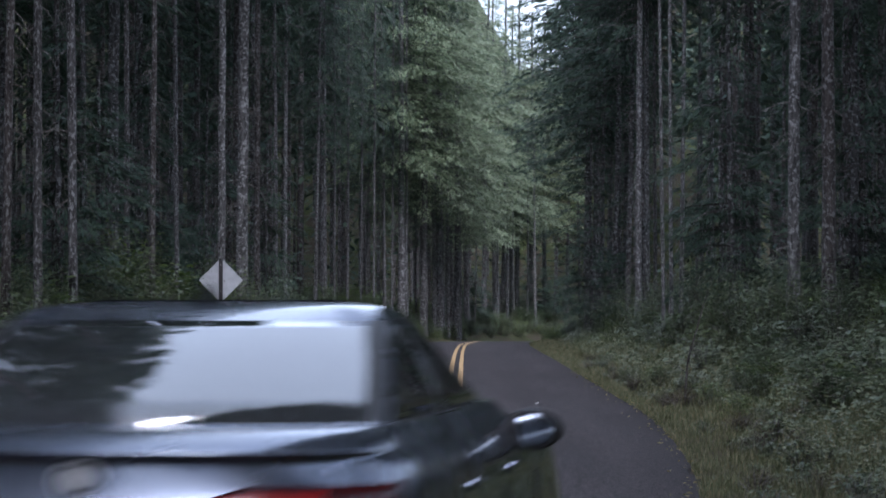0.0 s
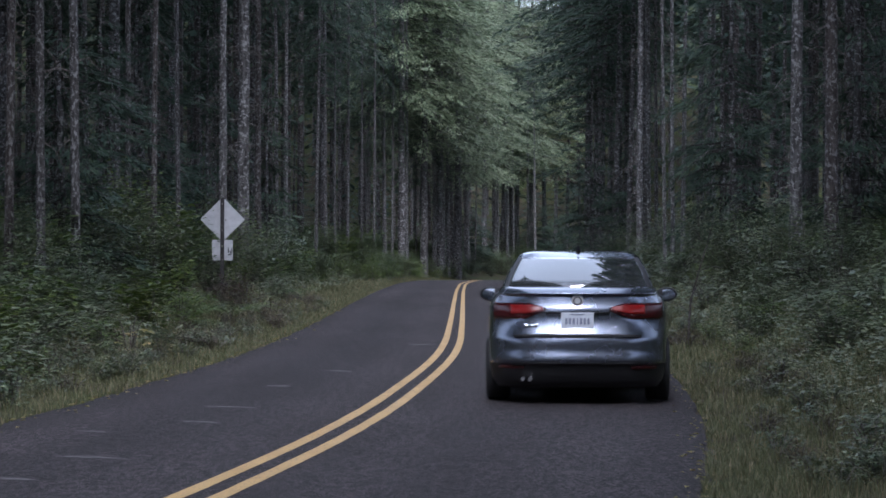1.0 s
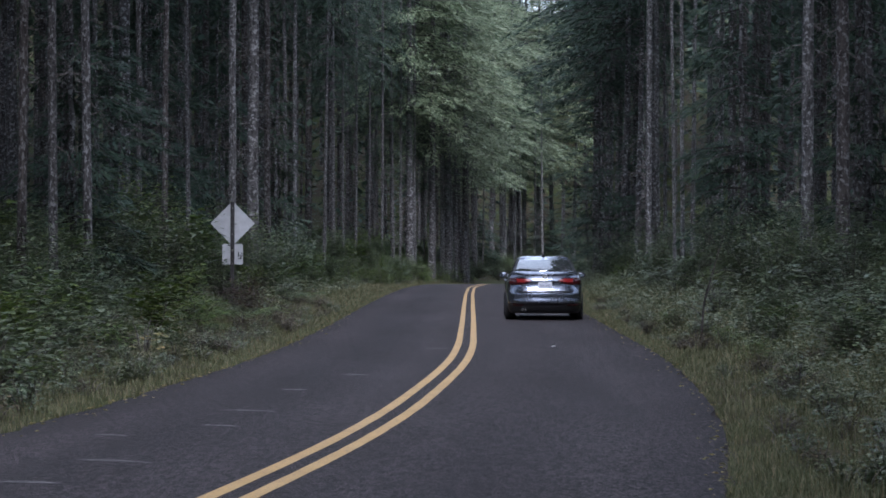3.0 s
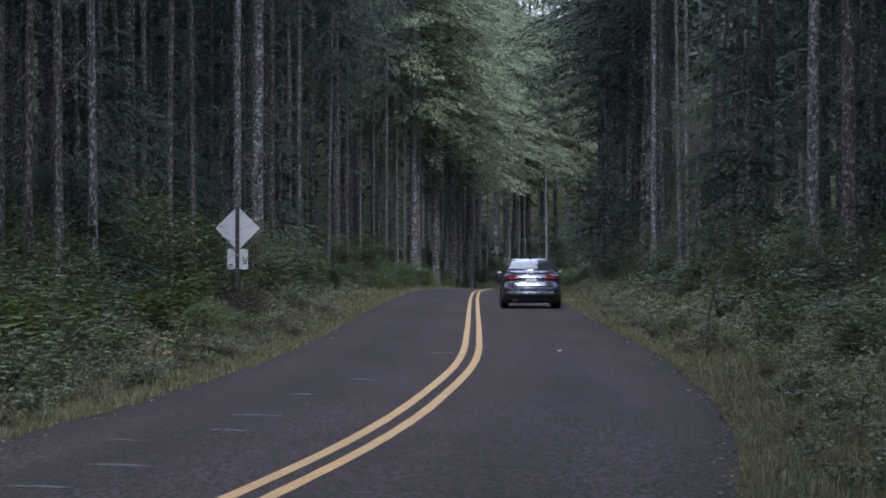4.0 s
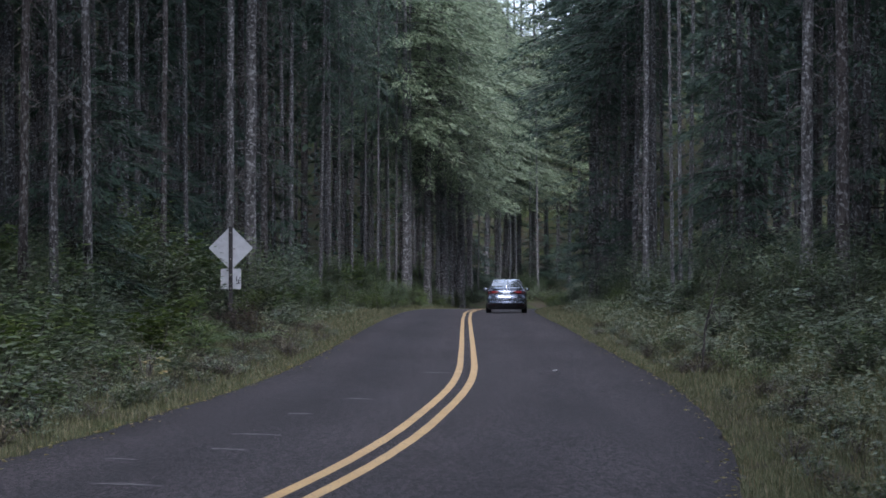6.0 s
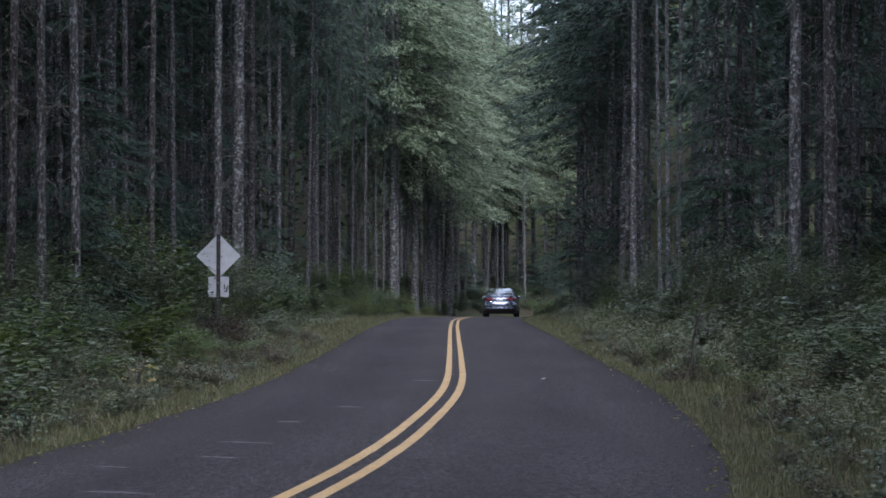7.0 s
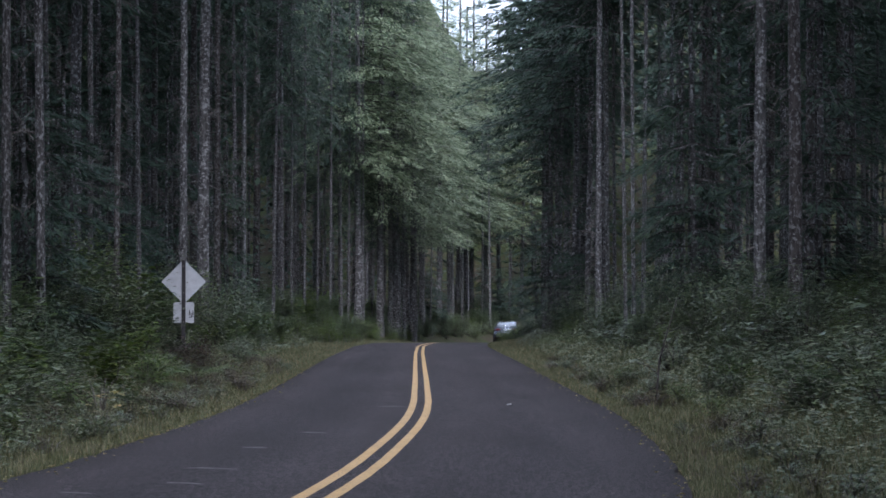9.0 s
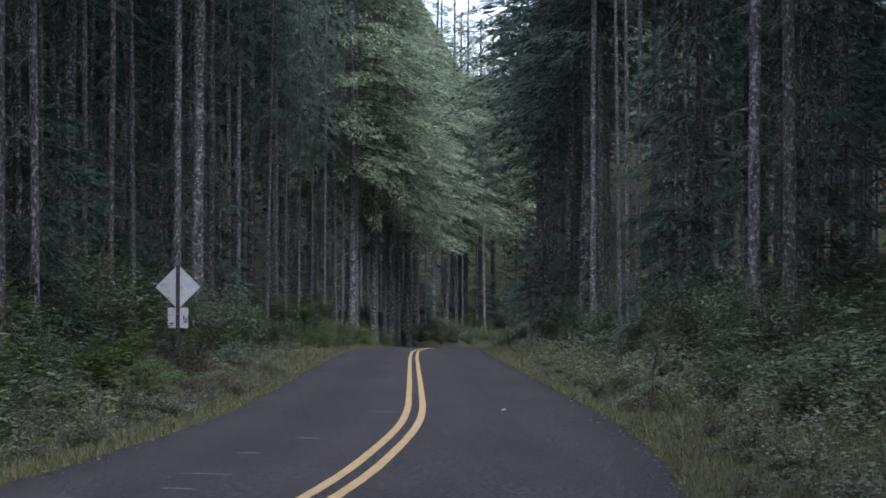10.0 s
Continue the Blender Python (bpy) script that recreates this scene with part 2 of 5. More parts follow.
class Soup:
    """Gathers loose vertices and faces for one mesh."""

    def __init__(self):
        self.v, self.f = [], []

    def face(self, *points):
        n = len(self.v)
        self.v += [tuple(p) for p in points]
        self.f.append(tuple(range(n, n + len(points))))

    def blade(self, root, tip, width, side, sag=0.0):
        """A leaf with a folded middle: two triangles on each side of its rib."""
        root, tip, side = Vector(root), Vector(tip), Vector(side)
        mid = root.lerp(tip, 0.45)
        fold = (tip - root).cross(side)
        if fold.length:
            mid = mid + fold.normalized() * sag
        n = len(self.v)
        self.v += [tuple(root), tuple(mid + side * width), tuple(tip), tuple(mid - side * width)]
        self.f += [(n, n + 1, n + 2), (n, n + 2, n + 3)]

    def tube(self, points, radii, sides=6):
        n0 = len(self.v)
        for i, (p, r) in enumerate(zip(points, radii)):
            p = Vector(p)
            a = Vector(points[max(0, i - 1)])
            b = Vector(points[min(len(points) - 1, i + 1)])
            d = (b - a).normalized()
            u = d.cross(Vector((0.31, 0.95, 0.05))).normalized()
            w = d.cross(u)
            for k in range(sides):
                t = 2 * math.pi * k / sides
                self.v.append(tuple(p + (u * math.cos(t) + w * math.sin(t)) * r))
        for i in range(len(points) - 1):
            for k in range(sides):
                a, b = n0 + i * sides + k, n0 + i * sides + (k + 1) % sides
                self.f.append((a, b, b + sides, a + sides))

    def mesh(self, name, material, smooth=False):
        return mesh_of(name, self.v, self.f, material, smooth)


# ---- the line of the road ----
ROAD_Y = [-120, -90, -60, -40, -20, 0, 16.8, 20.9, 24.6, 30.1, 38.7, 45.1, 53.3, 81.5, 106.7, 124.4, 132, 140, 150, 163, 175, 190, 200, 212, 225, 240, 300, 400]
ROAD_X = [-44, -30, -18.6, -12.6, -7.6, -3.6, -1.13, -0.69, -0.385, -0.06, 0.315, 0.47, 0.58, 0.90, 1.22, 1.6, 2.0, 2.5, 3.1, 4.0, 4.95, 6.6, 8.3, 10.7, 14.0, 18.5, 38, 85]
HALF = 3.03         # half the width of the asphalt


def hermite(x, xs, ys):
    xs, ys = np.array(xs, float), np.array(ys, float)
    m = np.gradient(ys, xs)
    i = np.clip(np.searchsorted(xs, x) - 1, 0, len(xs) - 2)
    h = xs[i + 1] - xs[i]
    t = (x - xs[i]) / h
    out = ((2 * t**3 - 3 * t**2 + 1) * ys[i] + (t**3 - 2 * t**2 + t) * h * m[i]
           + (-2 * t**3 + 3 * t**2) * ys[i + 1] + (t**3 - t**2) * h * m[i + 1])
    lo, hi = ys[0] + (x - xs[0]) * m[0], ys[-1] + (x - xs[-1]) * m[-1]
    return np.where(x < xs[0], lo, np.where(x > xs[-1], hi, out))


def centre(y):
    return hermite(np.asarray(y, float), ROAD_Y, ROAD_X)


def road_z(y):
    """All but level as far as the crest, then falling gently away."""
    y = np.asarray(y, float)
    over = np.clip(y - 132, 0, None)
    swell = hermite(y, [-200, 0, 25, 48, 85, 132, 400], [0, 0, 0, -0.04, 0.05, 0.05, 0.05])
    return swell + np.where(over < 10, -0.0005 * over**2, -0.05 - 0.0105 * (over - 10)).clip(-4, 0)


def ground_z(x, y):
    """The height of the ground: a verge beside the asphalt, a steep bank on one side, a low one on the other."""
    x, y = np.asarray(x, float), np.asarray(y, float)
    s = x - centre(y)
    r, q = np.clip(s - HALF, 0, None), np.clip(-s - HALF, 0, None)
    right = 0.05 * np.clip(r, 0, 1.2) + 0.26 * np.clip(r - 1.2, 0, 7.5) + 0.1 * np.clip(r - 8.7, 0, 20) + 0.4 * np.clip(r - 28, 0, 80)
    left = 0.03 * np.clip(q, 0, 1.8) + 0.17 * np.clip(q - 1.8, 0, 5) + 0.05 * np.clip(q - 6.8, 0, 24) + 0.4 * np.clip(q - 30, 0, 80)
    bumps = 0.05 * np.sin(x * 1.7 + y * 0.6) * np.sin(y * 0.9 - x * 0.4) + 0.12 * np.sin(x * 0.45 + 1) * np.sin(y * 0.31)
    off = np.clip((np.abs(s) - HALF - 0.3) / 2, 0, 1)
    bed = np.where(np.abs(s) < HALF - 0.1, -0.05, -0.012)
    low = np.clip((np.abs(x - 0.026 * y) - 0.024 * np.abs(y)) / (0.02 * np.abs(y) + 1), 0, 1)       # hills added to block the sky, kept low where it shows past the bend
    sky_screen = 0.5 * (low * np.clip(y - 290, 0, 110) * np.clip((540 - y) / 120, 0, 1) + np.clip(-150 - y, 0, 110)) * np.clip((np.abs(s) - 8) / 12, 0, 1)
    bend = (0.30 - road_z(y)).clip(0, 2.5) * np.clip((y - 128) / 14, 0, 1) * np.clip((q - 0.3) / 2.5, 0, 1)      # the outside of the bend stays high
    return road_z(y) + right + left + bumps * off + bed + sky_screen + bend


def gz(x, y):
    return float(ground_z(x, y))


def build_ground():
    ys = np.concatenate([np.linspace(-900, -140, 9), np.linspace(-120, 0, 25), np.linspace(3, 230, 110), np.linspace(240, 420, 20), np.linspace(500, 2500, 8)])
    inner = np.array([0, 2.0, 2.9, 3.0, 3.12, 3.6, 4.2, 4.8, 5.6, 6.6, 7.8, 9, 10.5, 12, 14, 17, 21, 26, 33, 45, 57, 70, 83, 96, 108, 120, 130, 140, 150, 170, 210, 300, 1200])
    ss = np.concatenate([-inner[:0:-1], inner])
    xs = centre(ys)[:, None] + ss[None, :]
    yy = np.repeat(ys[:, None], len(ss), 1)
    zz = ground_z(xs, yy)
    n = len(ss)
    verts = np.stack([xs, yy, zz], 2).reshape(-1, 3)
    faces = [(i * n + j, i * n + j + 1, (i + 1) * n + j + 1, (i + 1) * n + j) for i in range(len(ys) - 1) for j in range(n - 1)]
    ob = new("ground", mesh_of("ground", verts, faces, M_SOIL, True))
    tagged(ob, "mossy brown forest floor rising in banks beside the road", "ground", kind="structure")


def build_road():
    rnd = random.Random(4)
    ys = np.concatenate([np.linspace(-120, 0, 40), np.linspace(0.6, 170, 340), np.linspace(172, 400, 60)])
    cols = np.array([-1.0, -0.985, -0.66, -0.33, 0, 0.33, 0.66, 0.985, 1.0])
    verts, faces = [], []
    c, z = centre(ys), road_z(ys)
    for i, y in enumerate(ys):
        wob = [0.08 * noise.noise((0, y * 0.9, 3)) + 0.045 * rnd.uniform(-1, 1), 0.08 * noise.noise((5, y * 0.9, 3)) + 0.045 * rnd.uniform(-1, 1)]
        for k, u in enumerate(cols):
            edge = wob[0] if k < 2 else wob[1] if k > 6 else 0
            drop = -0.06 if k in (0, 8) else 0
            verts.append((c[i] + u * HALF + edge, y, z[i] + 0.012 * (1 - u * u) + drop))
    n = len(cols)
    for i in range(len(ys) - 1):
        for j in range(n - 1):
            faces.append((i * n + j, i * n + j + 1, (i + 1) * n + j + 1, (i + 1) * n + j))
    sheet = mesh_of("road", verts, faces, M_ASPHALT)
    lanes = sheet.uv_layers.new(name="lanes")
    index = np.array([c for f in faces for c in f])
    uv = np.stack([(cols[index % n] + 1) / 2, ys[index // n] / 100], 1)
    lanes.data.foreach_set("uv", uv.ravel())
    road = new("road", sheet)
    tagged(road, "worn grey two-lane asphalt road curving gently through the forest", "road", kind="structure")

    # the double yellow line
    for off in (-0.125, 0.125):
        verts, faces = [], []
        for i, y in enumerate(ys):
            slope = float(centre(y + 0.3) - centre(y - 0.3)) / 0.6
            w = 0.056 + 0.006 * noise.noise((off * 9, y * 1.3, 0))
            for u in (-1, 1):
                s = off + u * w * math.sqrt(1 + slope * slope)
                verts.append((c[i] + s, y, z[i] + 0.012 + 0.004))
        for i in range(len(ys) - 1):
            faces.append((2 * i, 2 * i + 1, 2 * i + 3, 2 * i + 2))
        part("painted_line", mesh_of("painted_line", verts, faces, M_YELLOW), None, road, "worn yellow painted centre line")

    # pale scrapes across the far lane
    for s, y, long, wide, turn in ((-1.35, 19.1, 0.62, 0.16, -24), (-1.5, 17.3, 0.5, 0.12, -16), (-1.3, 23.1, 0.40, 0.16, -30), (-1.4, 25.4, 0.55, 0.2, -26),
                                   (-1.43, 29.5, 0.3, 0.24, -20), (-0.45, 43.6, 0.5, 0.34, -8), (-1.1, 33.4, 0.4, 0.3, -34), (-2.0, 21.9, 0.35, 0.12, -30)):
        pts, quads = [], []
        a = radians(turn)
        for i in range(9):
            t = i / 8 - 0.5
            w = wide * (0.25 + 0.75 * math.cos(t * 3.0)) * (0.6 + 0.8 * rnd.random()) * 0.5
            dx, dy = t * long * math.cos(a), t * long * math.sin(a) * 1.2 - 0.5 * long * t * t
            for u in (-1, 1):
                yy = y + dy + u * w
                ss = s + dx
                pts.append((float(centre(y)) + ss, yy, float(road_z(yy)) + 0.0045 + 0.012 * (1 - (ss / HALF) ** 2)))
        quads = [(2 * i, 2 * i + 1, 2 * i + 3, 2 * i + 2) for i in range(8)]
        part("scuff_mark", mesh_of("scuff_mark", pts, quads, M_SCUFF), None, road, "pale scrape in the asphalt")


build_ground()
build_road()


# ---- the car ----
def outline(w, yr, yf, rc, bow, lift=0.0):
    """A closed plan outline of a car at one height: 13 points along the tail, 7 round each corner, 22 along each side, 9 at the nose."""
    pts = []
    half = w - rc
    for i in range(13):
        x = -half + 2 * half * i / 12
        pts.append((x, yr + bow * (x / w) ** 2))
    y0 = yr + bow * (half / w) ** 2
    for i in range(1, 8):
        a = math.pi / 2 * i / 8
        pts.append((half + rc * math.sin(a), y0 + rc * (1 - math.cos(a))))
    nose = min(0.5, w * 0.7)
    for i in range(22):
        t = i / 21
        pts.append((w - 0.02 * max(0, (t - 0.6)) ** 2, y0 + rc + (yf - nose - y0 - rc) * t))
    for i in range(9):
        a = math.pi * (i + 1) / 10
        pts.append((w * math.cos(a), yf - nose + nose * math.sin(a)))
    right = pts[20:42]
    for x, y in reversed(right):
        pts.append((-x, y))
    for x, y in reversed(pts[13:20]):
        pts.append((-x, y))
    return pts


# height, half width, tail, nose, corner radius, bow of the tail
BODY_RINGS = [
    (0.16, 0.80, 0.16, 4.50, 0.40, 0.06), (0.24, 0.86, 0.07, 4.60, 0.44, 0.09), (0.34, 0.880, 0.035, 4.64, 0.46, 0.11), (0.39, 0.884, 0.020, 4.65, 0.46, 0.11),
    (0.405, 0.885, -0.012, 4.65, 0.46, 0.11), (0.43, 0.886, -0.028, 4.66, 0.46, 0.11), (0.47, 0.886, 0.010, 4.66, 0.46, 0.11), (0.53, 0.887, 0.0, 4.66, 0.46, 0.11), (0.585, 0.887, 0.005, 4.65, 0.46, 0.11), (0.60, 0.887, 0.012, 4.64, 0.47, 0.11),
    (0.618, 0.887, 0.022, 4.63, 0.47, 0.11), (0.66, 0.886, 0.046, 4.60, 0.48, 0.12), (0.72, 0.884, 0.067, 4.54, 0.48, 0.12), (0.80, 0.880, 0.093, 4.44, 0.48, 0.12),
    (0.818, 0.879, 0.086, 4.40, 0.48, 0.12), (0.86, 0.874, 0.105, 4.28, 0.48, 0.12), (0.90, 0.862, 0.124, 4.10, 0.48, 0.12), (0.945, 0.838, 0.130, 3.85, 0.46, 0.12), (0.958, 0.822, 0.133, 3.64, 0.44, 0.12),
    (0.963, 0.812, 0.118, 3.60, 0.44, 0.12), (0.969, 0.805, 0.102, 3.58, 0.43, 0.12), (0.975, 0.80, 0.098, 3.55, 0.42, 0.12), (0.982, 0.795, 0.106, 3.50, 0.41, 0.12), (1.000, 0.785, 0.148, 3.46, 0.38, 0.10),
    (1.018, 0.770, 0.198, 3.43, 0.36, 0.085), (1.026, 0.755, 0.28, 3.42, 0.3, 0.12), (1.0265, 0.72, 0.46, 3.40, 0.3, 0.10), (1.0266, 0.45, 0.6, 3.2, 0.2, 0.0),
]
CABIN_RINGS = [
    (0.985, 0.770, 0.40, 3.30, 0.08, 0.27), (1.030, 0.748, 0.48, 3.20, 0.07, 0.29), (1.11, 0.720, 0.63, 3.00, 0.07, 0.29), (1.19, 0.690, 0.79, 2.82, 0.07, 0.29), (1.27, 0.658, 0.965, 2.64, 0.07, 0.29),
    (1.345, 0.624, 1.15, 2.50, 0.07, 0.27), (1.37, 0.610, 1.22, 2.45, 0.07, 0.27), (1.405, 0.580, 1.36, 2.36, 0.12, 0.14), (1.428, 0.53, 1.54, 2.24, 0.16, 0.09), (1.447, 0.40, 1.80, 2.05, 0.15, 0.0),
]
WHEEL_Y = (1.02, 3.67)


def up(z):
    """The true height of a ring: the waist and the roof sit a little higher than the plain stack of rings."""
    return float(np.interp(z, [0, 0.42, 0.62, 0.80, 0.86, 1.03, 1.45], [0, 0.42, 0.665, 0.855, 0.928, 1.118, 1.475]))



def taper(x, y):
    """The flanks draw in towards the tail."""
    return x * (1 - 0.075 * max(0.0, min(1.0, 1.15 - y)) ** 1.4)


def ring_at(rings, z):
    for a, b in zip(rings, rings[1:]):
        if a[0] <= z <= b[0]:
            t = (z - a[0]) / (b[0] - a[0])
            return [p + (q - p) * t for p, q in zip(a[1:], b[1:])]
    return list(rings[-1][1:])


def body_point(x, z, out=0.006):
    """A point of the car's tail at that distance from its middle; beyond the corner it follows the flank."""
    w, yr, yf, rc, bow = ring_at(BODY_RINGS, z)
    half = w - rc
    s, x = (1, x) if x >= 0 else (-1, -x)
    if x <= half:
        y = yr + bow * (x / w) ** 2 - out
        return Vector((s * taper(x, y), y, up(z)))
    y0 = yr + bow * (half / w) ** 2
    a = min((x - half) / rc, math.pi / 2)
    rest = max(0.0, x - half - rc * math.pi / 2)
    y = y0 + rc - (rc + out) * math.cos(a) + rest
    return Vector((s * taper(half + (rc + out) * math.sin(a), y), y, up(z)))


def patch(name, x0, x1, low, high, material, parent, label="", out=0.006, steps=14, rows=5):
    """A piece that lies on the tail, between the heights low(x) and high(x)."""
    verts, faces = [], []
    for i in range(steps + 1):
        x = x0 + (x1 - x0) * i / steps
        for j in range(rows + 1):
            verts.append(body_point(x, low(x) + (high(x) - low(x)) * j / rows, out))
    n = rows + 1
    faces = [(i * n + j, i * n + j + 1, (i + 1) * n + j + 1, (i + 1) * n + j) for i in range(steps) for j in range(rows)]
    me = mesh_of(name, verts, faces, material, True)
    ob = part(name, me, None, parent, label)
    ob.modifiers.new("depth", "SOLIDIFY").thickness = 0.008
    return ob


def build_car():
    car = new("car")
    tagged(car, "silver-grey four-door saloon car with tinted windows driving away", "car")
    # lower body, in paint, with the wheel arches raised out of the sills
    verts, faces = [], []
    n = len(outline(*BODY_RINGS[0][1:]))
    for z, *ring in BODY_RINGS:
        for x, y in outline(*ring):
            zz = up(z)
            if abs(x) > 0.6:
                for wy in WHEEL_Y:
                    if abs(y - wy) < 0.37:
                        zz = max(zz, 0.31 + math.sqrt(0.37**2 - (y - wy) ** 2) + 0.0001 * z)
            verts.append((taper(x, y), y, zz))
    lower = []
    for i in range(len(BODY_RINGS) - 1):
        for k in range(n):
            f = (i * n + k, i * n + (k + 1) % n, (i + 1) * n + (k + 1) % n, (i + 1) * n + k)
            (lower if BODY_RINGS[i + 1][0] <= 0.391 else faces).append(f)
    top = len(BODY_RINGS) - 1
    faces.append(tuple(top * n + k for k in range(n)))
    body = part("body", mesh_of("body", verts, faces, M_PAINT, True), None, car, "silver-grey metallic painted body")
    low = [f for f in lower]
    low.append(tuple(range(n))[::-1])
    part("lower_bumper", mesh_of("lower_bumper", verts, low, M_BLACK, True), None, car, "black plastic lower bumper and sills")

    # cabin: pillars and roof in paint, windows in glass
    n = len(outline(*CABIN_RINGS[0][1:]))
    verts = [(taper(x, y), y, up(z)) for z, *ring in CABIN_RINGS for x, y in outline(*ring)]
    shell, dark_pillar_faces, panes = [], {1: [], -1: []}, {"rear_window": [], "side_window": [], "side_window_b": [], "windscreen": []}
    for i in range(len(CABIN_RINGS) - 1):
        pane_row = 1 <= i <= 5
        for k in range(n):
            f = (i * n + k, i * n + (k + 1) % n, (i + 1) * n + (k + 1) % n, (i + 1) * n + k)
            if pane_row and (k < 12 or k in (12, n - 1)):
                panes["rear_window"].append(f)
            elif pane_row and 20 <= k <= 40 and k != 30 and i < 5:
                panes["side_window"].append(f)
            elif pane_row and n - 7 - 22 + 1 <= k <= n - 7 - 2 and k != n - 7 - 12 and i < 5:
                panes["side_window_b"].append(f)
            elif pane_row and (13 <= k <= 16 or n - 5 <= k <= n - 2):
                dark_pillar_faces[1 if k <= 16 else -1].append(f)
            elif pane_row and 43 <= k <= 49:
                panes["windscreen"].append(f)
            else:
                shell.append(f)
    shell.append(tuple((len(CABIN_RINGS) - 1) * n + k for k in range(n)))
    part("cabin", mesh_of("cabin", verts, shell, M_PAINT, True), None, car, "silver-grey roof and window pillars")
    # pillar faces beside the rear pane, their dark reflection put into the colour
    for fs in dark_pillar_faces.values():
        used = sorted({v for f in fs for v in f})
        place = {v: i for i, v in enumerate(used)}
        part("window_seal", mesh_of("window_seal", [verts[v] for v in used], [[place[v] for v in f] for f in fs], M_BLACK, True), None, car, "rear window border and pillar, coloured black for the pillar's shade")
    for name, fs in panes.items():
        ob = part(name.replace("_b", ""), mesh_of(name, verts, fs, M_SIDE_GLASS if "side" in name else M_GLASS, True), None, car, "dark tinted reflecting glass")
        ob.modifiers.new("depth", "SOLIDIFY").thickness = 0.004
    bm = bmesh.new()
    box(bm, 0, 1.9, 0.99, 1.3, 2.4, 0.1)
    part("cabin_floor", bm, M_SEAT, car)
    for sx in (-0.34, 0.34):
        for y, z in ((1.02, 1.17), (2.1, 1.2)):
            bm = bmesh.new()
            box(bm, sx, y, z, 0.26, 0.1, 0.17, 0.04)
            box(bm, sx, y + 0.02, z - 0.16, 0.46, 0.12, 0.2, 0.04)
            part("headrest", bm, M_SEAT, car, "dark cloth headrest")

    # tail
    for s in (1, -1):
        lamp = patch("tail_light", s * 0.325, s * 0.99, lambda x: 0.835 - 0.07 * min(1, (abs(x) - 0.325) / 0.22), lambda x: 0.853 + 0.042 * min(1, (abs(x) - 0.325) / 0.16), M_RED_DARK, car, "red tail lamp lens", 0.007, 22)
        patch("lamp_lens", s * 0.36, s * 0.70, lambda x: 0.845 - 0.035 * min(1, (abs(x) - 0.325) / 0.22), lambda x: 0.858 + 0.022 * min(1, (abs(x) - 0.325) / 0.16), M_RED, lamp, "brighter red lamp section", 0.017)
        patch("rear_reflector", s * 0.55, s * 0.86, lambda x: 0.345, lambda x: 0.368, M_RED_DARK, car, "narrow dark red reflector", 0.012)
    patch("boot_gap", -0.33, 0.33, lambda x: 0.811, lambda x: 0.823, M_GAP, car, "dark gap above the number plate", 0.01, 10, 2)
    patch("boot_lip", -0.66, 0.66, lambda x: 0.600, lambda x: 0.628 - 0.012 * (abs(x) / 0.66) ** 4, M_GAP, car, "dark shadow gap under the boot lid", 0.008, 16, 2)
    patch("bumper_slot", -0.70, 0.70, lambda x: 0.386, lambda x: 0.403, M_GAP, car, "dark slot under the bumper ridge", 0.010, 16, 2)
    # spoiler lip
    s = Soup()
    pts = [body_point(-0.70 + 1.4 * i / 16, 0.976, 0.004) for i in range(17)]
    s.tube(pts, [0.004 + 0.004 * math.sin(math.pi * i / 16) for i in range(17)], 8)
    part("boot_spoiler", s.mesh("boot_spoiler", M_PAINT, True), None, car, "slim painted spoiler lip")
    # number plate with plain bars
    p = body_point(0, 0.74, 0.014)
    bm = bmesh.new()
    box(bm, 0, p.y, 0.80, 0.31, 0.01, 0.155, 0.004)
    plate = part("number_plate", bm, M_PLATE, car, "white number plate with plain dark bars")
    for i in range(7):
        bm = bmesh.new()
        box(bm, -0.105 + 0.035 * i, p.y - 0.008, 0.796, 0.022 if i != 3 else 0.012, 0.005, 0.06, 0.002)
        part("plate_bar", bm, M_PLATE_INK, plate)
    bm = bmesh.new()
    box(bm, 0, p.y - 0.007, 0.86, 0.13, 0.004, 0.012)
    part("plate_bar", bm, M_PLATE_INK, plate)
    # round emblem: a plain chrome ring on a dark disc
    p = body_point(0, 0.915, 0.0)
    turn = Matrix.Translation(p) @ Matrix.Rotation(radians(90), 4, "X")
    bm = disc(bmesh.new(), turn @ Matrix.Translation((0, 0, 0.008)), 0.058, 0.016, 28, 0.052)
    emblem = part("emblem", bm, M_SILVER, car, "round chrome emblem")
    bm = disc(bmesh.new(), turn @ Matrix.Translation((0, 0, 0.0185)), 0.043, 0.004, 24)
    part("emblem_face", bm, M_BLACK, emblem)
    bm = disc(bmesh.new(), turn @ Matrix.Translation((0, 0, 0.0215)), 0.030, 0.006, 20)
    part("emblem_centre", bm, M_SILVER, emblem)
    for i in range(3):
        q = body_point(-0.53 + 0.05 * i, 0.70, 0.006)
        bm = box(bmesh.new(), q.x, q.y, q.z, 0.036, 0.006, 0.022, 0.002)
        part("badge_bar", bm, M_CHROME, car, "small chrome badge")
    # roof aerial
    s = Soup()
    s.tube([(0, 1.66, 1.455), (0, 1.60, 1.50), (0, 1.57, 1.525)], [0.03, 0.022, 0.006], 8)
    part("roof_aerial", s.mesh("roof_aerial", M_BLACK, True), None, car, "short black roof aerial")
    # exhaust tips
    for x in (-0.52, -0.45):
        bm = disc(bmesh.new(), Matrix.Translation((x, 0.10, 0.245)) @ Matrix.Rotation(radians(90), 4, "X"), 0.02, 0.12, 16)
        part("exhaust_tip", bm, M_CHROME, car, "chrome exhaust tip")
